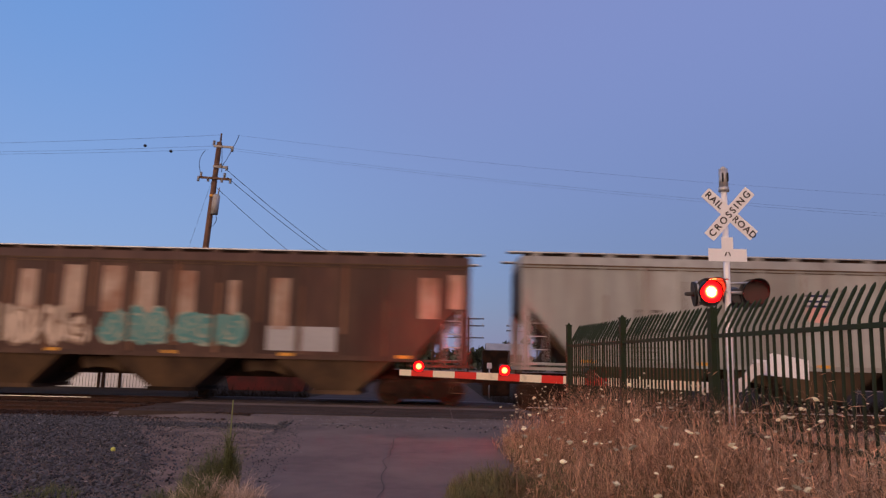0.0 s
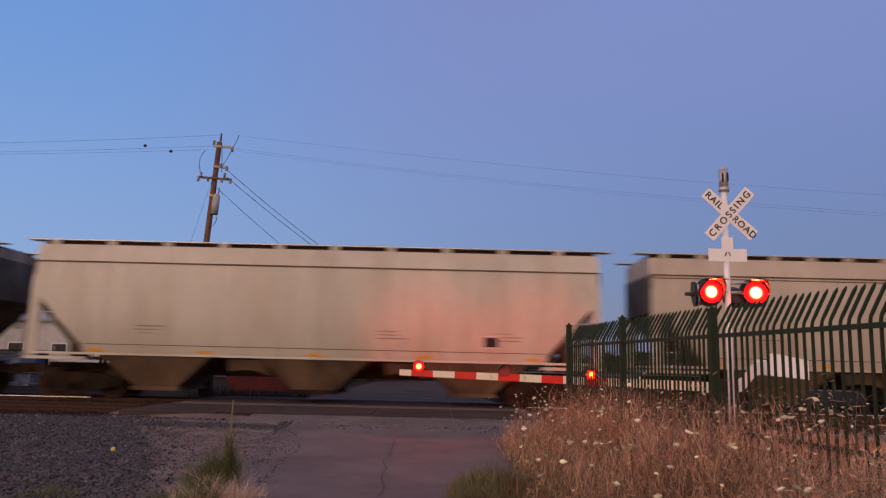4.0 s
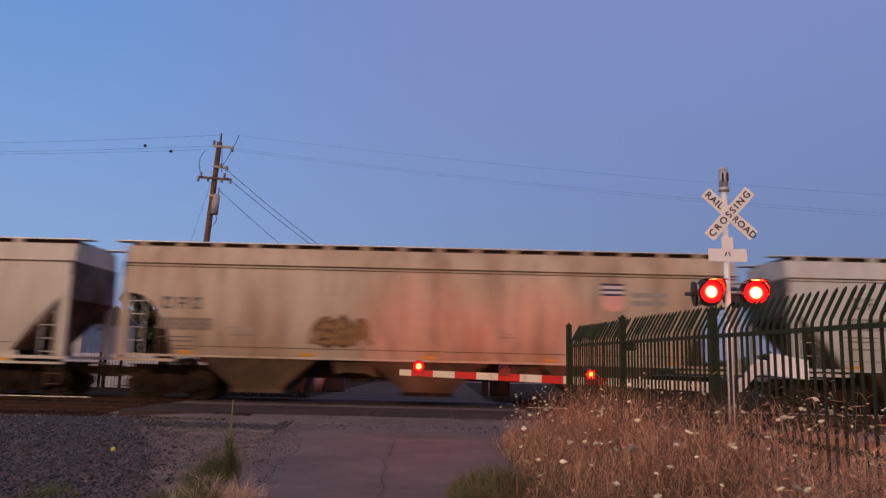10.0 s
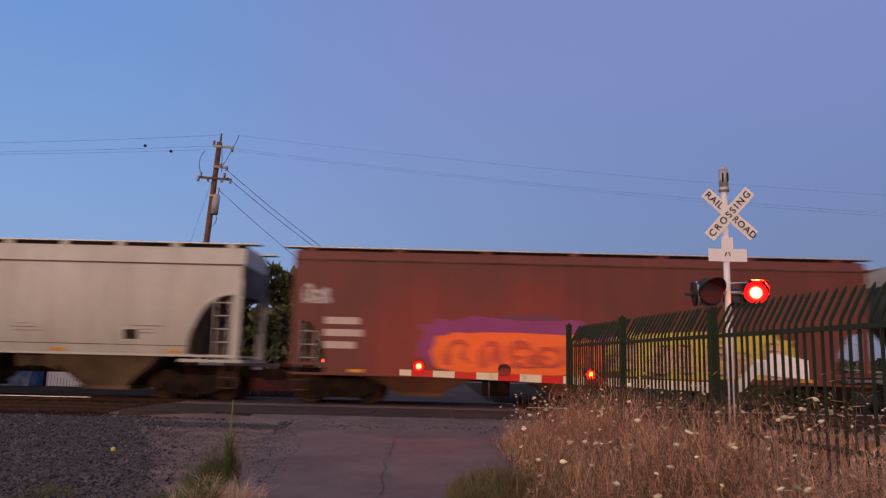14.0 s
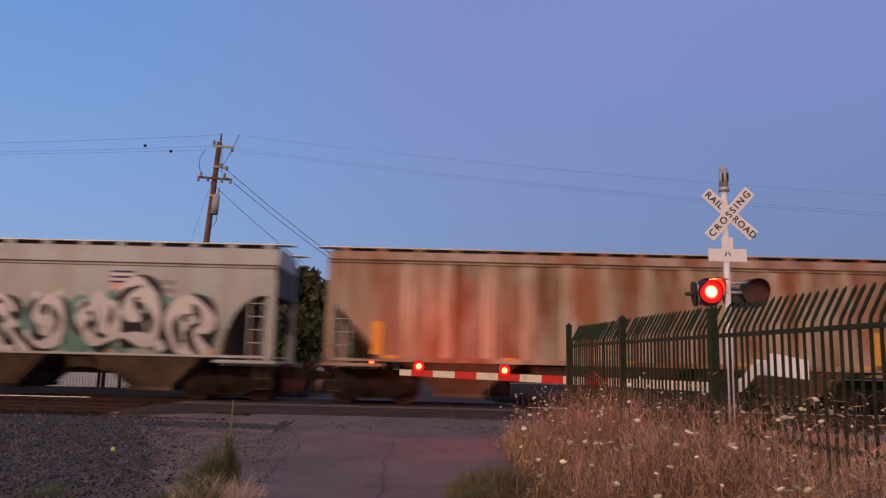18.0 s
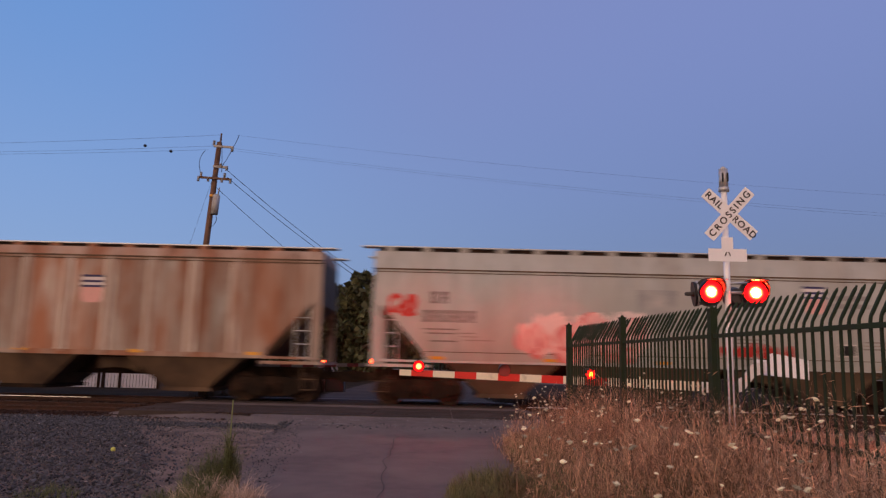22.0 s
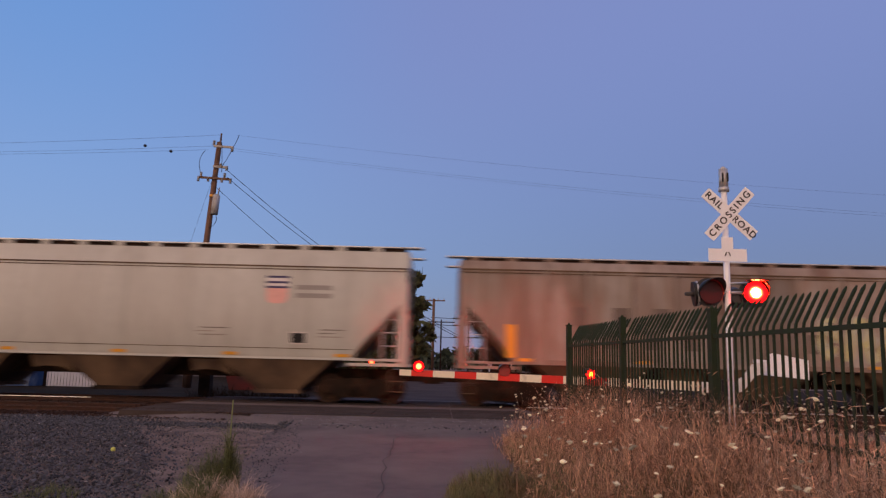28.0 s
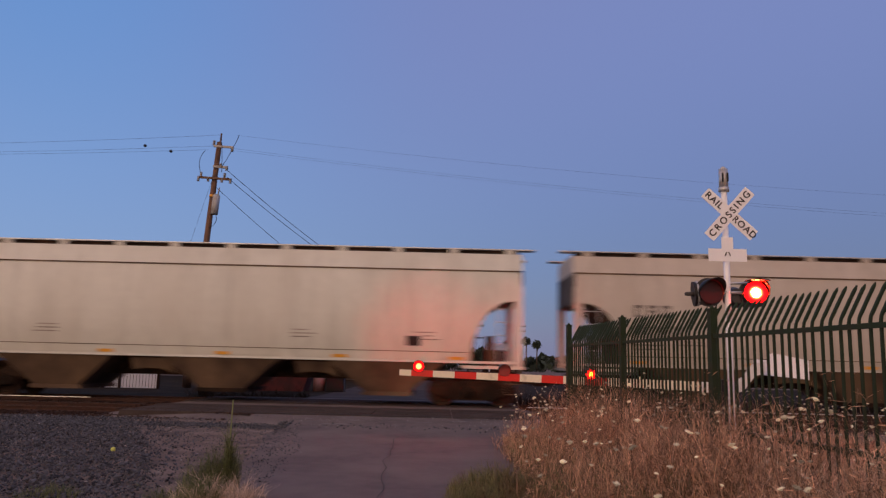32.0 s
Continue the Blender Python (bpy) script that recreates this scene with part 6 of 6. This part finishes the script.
for i in range(len(GAPS) - 1):
    st, zr, base, sec, am, sk, label, pitch = SPEC[i]
    car = hopper(i, st, zr, base, sec, am, sk, label, pitch=pitch)
    ln = GAPS[i + 1] - GAPS[i]
    CARS.append((car, (GAPS[i] + GAPS[i + 1]) / 2))
    if i in MARKS:
        marks(car, ln, *MARKS[i])
    if i in EMBLEMS:
        u, z = EMBLEMS[i]
        emblem(car, u - ln / 2, z)
        if st in "ST" and i not in (2, 9):
            for dz in (0.42, 0.18):
                plate(car, "marking", u - ln / 2 + 0.85, z + dz, 1.05, 0.14, paint((0.3, 0.28, 0.26)), "grey unreadable lettering")
    half = ln / 2
    if st in "ST":
        plate(car, "data_plate", half - 4.16, 1.79, 0.5, 0.36, paint((0.62, 0.58, 0.54)), "small data panel with a pale frame")
        plate(car, "data_plate", half - 4.11, 1.83, 0.4, 0.28, M_LETTER, "", y=-1.557)
    if i == 0:
        for u, w, z, h in ((5.8, 0.55, 2.55, 1.4), (6.85, 0.6, 2.6, 1.35), (7.8, 0.55, 2.5, 1.3), (8.7, 0.75, 2.5, 1.35), (11.5, 0.5, 2.2, 1.5), (15.5, 0.55, 2.6, 1.2), (4.6, 0.5, 2.4, 1.4), (3.5, 0.45, 2.5, 1.3), (10.3, 0.3, 2.6, 1.0), (16.3, 0.4, 2.9, 1.0)):
            plate(car, "paint_patch", u * 1.07 - half, z, w, h, mat("faded_patch", (0.5, 0.38, 0.3), 0.7, scale=2, second=(0.28, 0.13, 0.08), amount=0.45, streak=0.6), "faded pale paint patch")
        graffiti(car, 7.28 - half, 1.75, 4.2, 0.95, 6, TEAL, (0.3, 0.34, 0.28), 1, (0.13, 0.3, 0.28))
        graffiti(car, 2.6 - half, 1.65, 4.6, 1.0, 7, (0.62, 0.5, 0.4), (0.26, 0.17, 0.12), 2, (0.42, 0.33, 0.26), -1.556, 1.3)
        plate(car, "paint_patch", 12.20 - half, 1.6, 2.0, 0.7, paint((0.4, 0.4, 0.42)), "grey paint patch")
    if i == 1:
        graffiti(car, 12.41 - half, 2.0, 0.6, 0.35, 2, INK, INK, 3)
        plate(car, "paint_patch", 13.32 - half, 1.6, 0.4, 0.5, paint(RED), "red paint patch")
    if i == 2:
        blob(car, 2.62 - half, 1.45, 5.5, 1.05, INK, 12, -1.556, 0.2)
        graffiti(car, 2.8 - half, 1.5, 5.2, 0.95, 6, BLUE, INK, 4, None, -1.5585, 1.5)
        blob(car, 3.2 - half, 1.45, 4.2, 0.2, (0.6, 0.5, 0.25), 13, -1.5572, 0.2)
        slogan(car, 10.5 - half, 2.74)
        blob(car, 9.75 - half, 1.62, 3.7, 0.75, (0.6, 0.53, 0.46), 14, -1.561, 0.08, "cream painted letter block")
        rng = random.Random(5)
        for k in range(4):
            x0 = 9.75 + 0.95 * k - half
            for pts in ([(x0, 2.35 + 0.06 * (k % 2)), (x0 + 0.5, 2.42), (x0 + 0.95, 2.32)], [(x0 + 0.15, 1.95), (x0 + 0.45, 1.98), (x0 + 0.7, 1.93)], [(x0 + 0.9, 2.35), (x0 + 1.0, 2.0), (x0 + 0.92, 1.65)]):
                part("graffiti", stroke(pts, 0.07, -1.5625 - 0.0005 * k, rng), paint(RED), car, "thin red sprayed line")
        graffiti(car, 13.5 - half, 1.7, 0.9, 0.5, 2, RED, RED, 5, None, -1.556, 0.5)
        plate(car, "paint_patch", 10.1 - half, 1.43, 3.6, 0.13, paint((0.8, 0.76, 0.7)), "white painted strip along the sill")
    if i == 3:
        graffiti(car, 6.3 - half, 1.6, 4.6, 1.25, 5, (0.42, 0.4, 0.28), (0.13, 0.12, 0.06), 6, None, -1.61)
        rng = random.Random(7)
        for pts in ([(7.1, 3.7), (7.6, 3.1), (8.3, 2.75)], [(9.3, 3.45), (8.8, 3.0), (8.2, 2.75)], [(7.3, 2.95), (8.0, 2.75), (8.9, 2.85)]):
            pts = [(a - half, b) for a, b in pts]
            g = part("graffiti", stroke(pts, 0.34, -1.606, rng), paint((0.1, 0.09, 0.05)), car, "sprayed outline")
            part("fill", stroke(pts, 0.2, -1.609, rng), paint((0.45, 0.42, 0.28)), g, "sprayed fill colour")
        for u in (2.4, 3.25, 5.0):
            plate(car, "paint_patch", u - half, 3.05, 0.52, 0.95, paint((0.17, 0.11, 0.085)), "dark rusty panel patch", -1.558)
        plate(car, "paint_patch", 4.75 - half, 1.55, 1.6, 0.42, paint((0.6, 0.36, 0.3)), "faded pink paint patch", -1.559)
        for u in (7.2, 10.3, 16.3):
            plate(car, "reflector", u - half, 1.6, 0.28, 0.5, M_YELLOW, "yellow tab", -1.6)
    if i == 7:
        blob(car, 7.22 - half, 1.55, 4.2, 1.75, (0.68, 0.22, 0.06), 3, -1.556, 0.1)
        blob(car, 7.44 - half, 1.7, 3.75, 1.35, WHT, 4, -1.5585, 0.16)
        blob(car, 5.99 - half, 2.55, 1.3, 0.24, WHT, 5, -1.557, 0.2)
        graffiti(car, 8.77 - half, 3.0, 0.9, 0.65, 1, ORG, ORG, 9, None, -1.561, 1.4)
        graffiti(car, 7.70 - half, 1.9, 3.2, 0.9, 4, (0.62, 0.55, 0.5), (0.5, 0.42, 0.38), 8, None, -1.561, 0.45)
        graffiti(car, 7.70 - half, 1.45, 3.2, 0.25, 5, (0.2, 0.5, 0.5), ORG, 10, None, -1.568)
    if i == 8:
        graffiti(car, 4.9 - half, 1.6, 6.1, 0.9, 7, (0.1, 0.085, 0.05), (0.05, 0.055, 0.025), 11, (0.085, 0.2, 0.06), -1.556, 1.3)
        blob(car, 4.0 - half, 1.5, 1.6, 0.4, (0.085, 0.2, 0.06), 15, -1.5555, 0.2)
        graffiti(car, 11.5 - half, 1.75, 0.9, 0.4, 3, INK, INK, 12)
        graffiti(car, 13.2 - half, 2.15, 2.2, 0.4, 3, (0.14, 0.1, 0.08), (0.16, 0.12, 0.09), 13, None, -1.556, 0.6)
    if i == 9:
        graffiti(car, 3.21 - half, 1.5, 1.4, 0.9, 2, INK, (0.3, 0.3, 0.3), 13)
        graffiti(car, 4.71 - half, 1.5, 2.6, 1.1, 3, WHT, INK, 14, (0.6, 0.45, 0.1))
        graffiti(car, 7.49 - half, 1.6, 1.9, 0.85, 3, (0.35, 0.45, 0.5), INK, 15)
        graffiti(car, 11.02 - half, 1.5, 1.9, 0.7, 3, INK, INK, 16)
        slogan(car, 10.42 - half, 2.74)
    if i == 10:
        graffiti(car, 6.31 - half, 1.75, 1.9, 0.8, 3, (0.3, 0.18, 0.08), (0.12, 0.06, 0.03), 17)
    if i == 12:
        m_cream = mat("cream_panel", (0.52, 0.47, 0.41), 0.6, scale=2, second=(0.36, 0.22, 0.14), amount=0.35, streak=0.5, drawn=(1.2, 1.2, 0.4))
        e = half - 0.75
        for s, w in ((-1, 2.35), (1, 2.75)):
            bm = B()
            prism(bm, [(s * x, z) for x, z in ((e, 3.07), (e - 0.3, 2.97), (e - 1.5, 1.64), (e - 1.5, 1.44), (e - w, 1.44), (e - w, 4.02), (e, 4.02))], -1.556, -1.552)
            part("paint_panel", bm, m_cream, car, "cream painted end panel")
        plate(car, "reflector", 1.50 - half, 1.6, 0.25, 0.9, M_YELLOW, "yellow corner tab")
    if i == 13:
        for z in (2.75, 2.1):
            plate(car, "number_patch", 2.14 - half, z, 1.25, 0.38 if z > 2.5 else 0.5, M_WHITE, "white patch")
            plate(car, "marking", 2.27 - half, z + 0.12, 1.0, 0.16, paint((0.25, 0.25, 0.25)), "", -1.557)
    if i == 14:
        blob(car, 4.5 - half, 1.2, 5.4, 1.45, PUR, 6, -1.556, 0.14)
        blob(car, 6.8 - half, 2.3, 1.8, 0.5, (0.12, 0.06, 0.1), 16, -1.5555, 0.2)
        blob(car, 4.85 - half, 1.06, 4.9, 1.2, ORG, 7, -1.5585, 0.07)
        graffiti(car, 5.2 - half, 1.25, 4.3, 0.85, 5, (0.5, 0.12, 0.03), (0.3, 0.05, 0.12), 18, None, -1.561, 0.35)
        blob(car, 9.9 - half, 1.08, 5.4, 1.3, (0.62, 0.5, 0.09), 8, -1.556, 0.12)
        graffiti(car, 10.0 - half, 1.15, 5.1, 1.0, 6, (0.72, 0.42, 0.3), INK, 19, None, -1.5585, 0.8)
        graffiti(car, 1.02 - half, 2.95, 0.9, 0.55, 3, (0.55, 0.53, 0.55), (0.3, 0.2, 0.22), 20)
        for z, w in ((2.4, 1.0), (2.05, 1.1), (1.7, 0.9)):
            plate(car, "marking", 1.71 - half, z, w, 0.2, paint((0.6, 0.5, 0.45)), "white unreadable marking")
    if i == 15:
        graffiti(car, 6.42 - half, 1.55, 5.0, 0.8, 5, RED, GRN, 21, YEL)
    if i == 17:
        graffiti(car, 1.1 - half, 1.5, 7.2, 1.95, 5, (0.68, 0.64, 0.62), INK, 22, (0.16, 0.3, 0.28), -1.556, 1.15)
        graffiti(car, 8.5 - half, 1.5, 6.6, 1.9, 5, (0.68, 0.64, 0.62), INK, 23, (0.16, 0.3, 0.28), -1.556, 1.15)
    if i == 19:
        graffiti(car, 2.9 - half, 1.6, 1.7, 1.0, 3, INK, (0.2, 0.18, 0.2), 24)
        graffiti(car, 4.6 - half, 1.5, 5.4, 1.3, 8, WHT, INK, 25, (0.55, 0.5, 0.48), -1.556, 1.3)
        graffiti(car, 9.9 - half, 1.5, 2.0, 0.9, 3, TEAL, (0.1, 0.15, 0.2), 26, (0.1, 0.26, 0.3))
        graffiti(car, 12.6 - half, 1.75, 1.2, 0.4, 2, (0.4, 0.16, 0.13), (0.4, 0.2, 0.17), 27)
    if i == 20:
        graffiti(car, 5.46 - half, 1.6, 2.6, 0.6, 5, INK, WHT, 27)
        graffiti(car, 9.20 - half, 1.75, 1.4, 0.8, 3, (0.2, 0.18, 0.17), (0.2, 0.18, 0.17), 28)
    if i == 22:
        graffiti(car, 1.18 - half, 2.7, 0.75, 0.7, 2, RED, RED, 29)
        graffiti(car, 5.1 - half, 1.5, 3.4, 1.35, 4, (0.78, 0.46, 0.43), (0.66, 0.22, 0.2), 30, (0.78, 0.62, 0.58), -1.556, 1.3)
        plate(car, "paint_patch", 8.45 - half, 2.3, 1.2, 1.3, mat("grey_overpaint", (0.3, 0.3, 0.29), 0.7, scale=3, second=(0.5, 0.47, 0.43), amount=0.4), "grey painted-over patch")
        graffiti(car, 10.91 - half, 1.7, 2.1, 0.36, 6, RED, RED, 31)
    if i in (23, 24, 25):
        graffiti(car, (11.8 if i == 23 else 13.2) - half, 1.75, 1.4, 0.6, 3, (0.12, 0.12, 0.12), (0.15, 0.15, 0.15), 32 + i)
    if i == 28:
        for z, u0, n in ((2.5, 3.8, 5), (1.85, 4.6, 6)):
            for k in range(n):
                plate(car, "faded_letter", u0 * 1.07 - half + k * 1.16, z, 0.5, 0.55, paint((0.16, 0.12, 0.1)), "faded block letter, unreadable", -1.553)
        graffiti(car, 11.13 - half, 1.6, 3.0, 1.3, 4, (0.55, 0.52, 0.25), (0.5, 0.5, 0.42), 60, None, -1.61)
    if i in (18, 28, 29, 3):
        for s in (-1, 1):
            plate(car, "corner_tab", s * (half - 2.25) - 0.15, 1.55, 0.3, 0.95, M_YELLOW, "yellow corner tab", -1.56)
    if i == 21:
        for k in range(5):
            plate(car, "faded_letter", 2.03 - half + k * 1.16, 2.1, 0.4, 0.55, paint((0.2, 0.12, 0.1)), "faded block letter, unreadable", -1.553)
    if st in "ST":
        for ob in car.children_recursive:
            if ob.name.split(".")[0] in ON_SIDE:
                bend(ob)


# ---- what moves ----
def motions():
    for car, x in CARS:
        walk(car, [(float(t), pose(x - travel(t), FAR_Y, 0)) for t in range(33)])
    # wheels turn while their wagon is near the crossing
    for ws, off, s0, s1 in WHEELSETS:
        mid = (s0 + s1) / 2
        t0 = max(0.0, (mid - 24) / 17.75)
        t1 = min(32.0, (mid + 24) / 17.75)
        a, b = int(t0 * 30), int(t1 * 30)
        rows = [(0.0, 0)] if a > 0 else []
        rows += [(f / 30, f - a) for f in range(a, b + 1)]
        if b < 960:
            rows.append((32.0, b - a))
        walk(ws, [(t, pose(off, 0, 0.5395, 0, -80.8 * k, 0)) for t, k in rows])
    # the lamps flash in turn: an added flap falls before each lens and rises again
    period = 1.192
    for flap, phase, y, z, big in FLAPS:
        def lit(t):
            u = (t / period + 0.085) % 1
            if big:
                return u < 0.545 if phase == 0 else u > 0.42 or u < 0.04
            return u > 0.94 or u < 0.42 if phase == 0 else 0.42 <= u < 0.96
        opened, closed = pose(0, y, z, -88, 0, 0), pose(0, y, z)
        rows, now = [(0.0, opened if lit(0.0) else closed)], lit(0.0)
        for f in range(1, 961):
            t = f / 30
            if lit(t) != now:
                if (f - 1) / 30 > rows[-1][0] + 0.001:
                    rows.append(((f - 1) / 30, opened if now else closed))
                now = not now
                rows.append((t, opened if now else closed))
        if rows[-1][0] < 32.0:
            rows.append((32.0, opened if now else closed))
        walk(flap, rows)


motions()
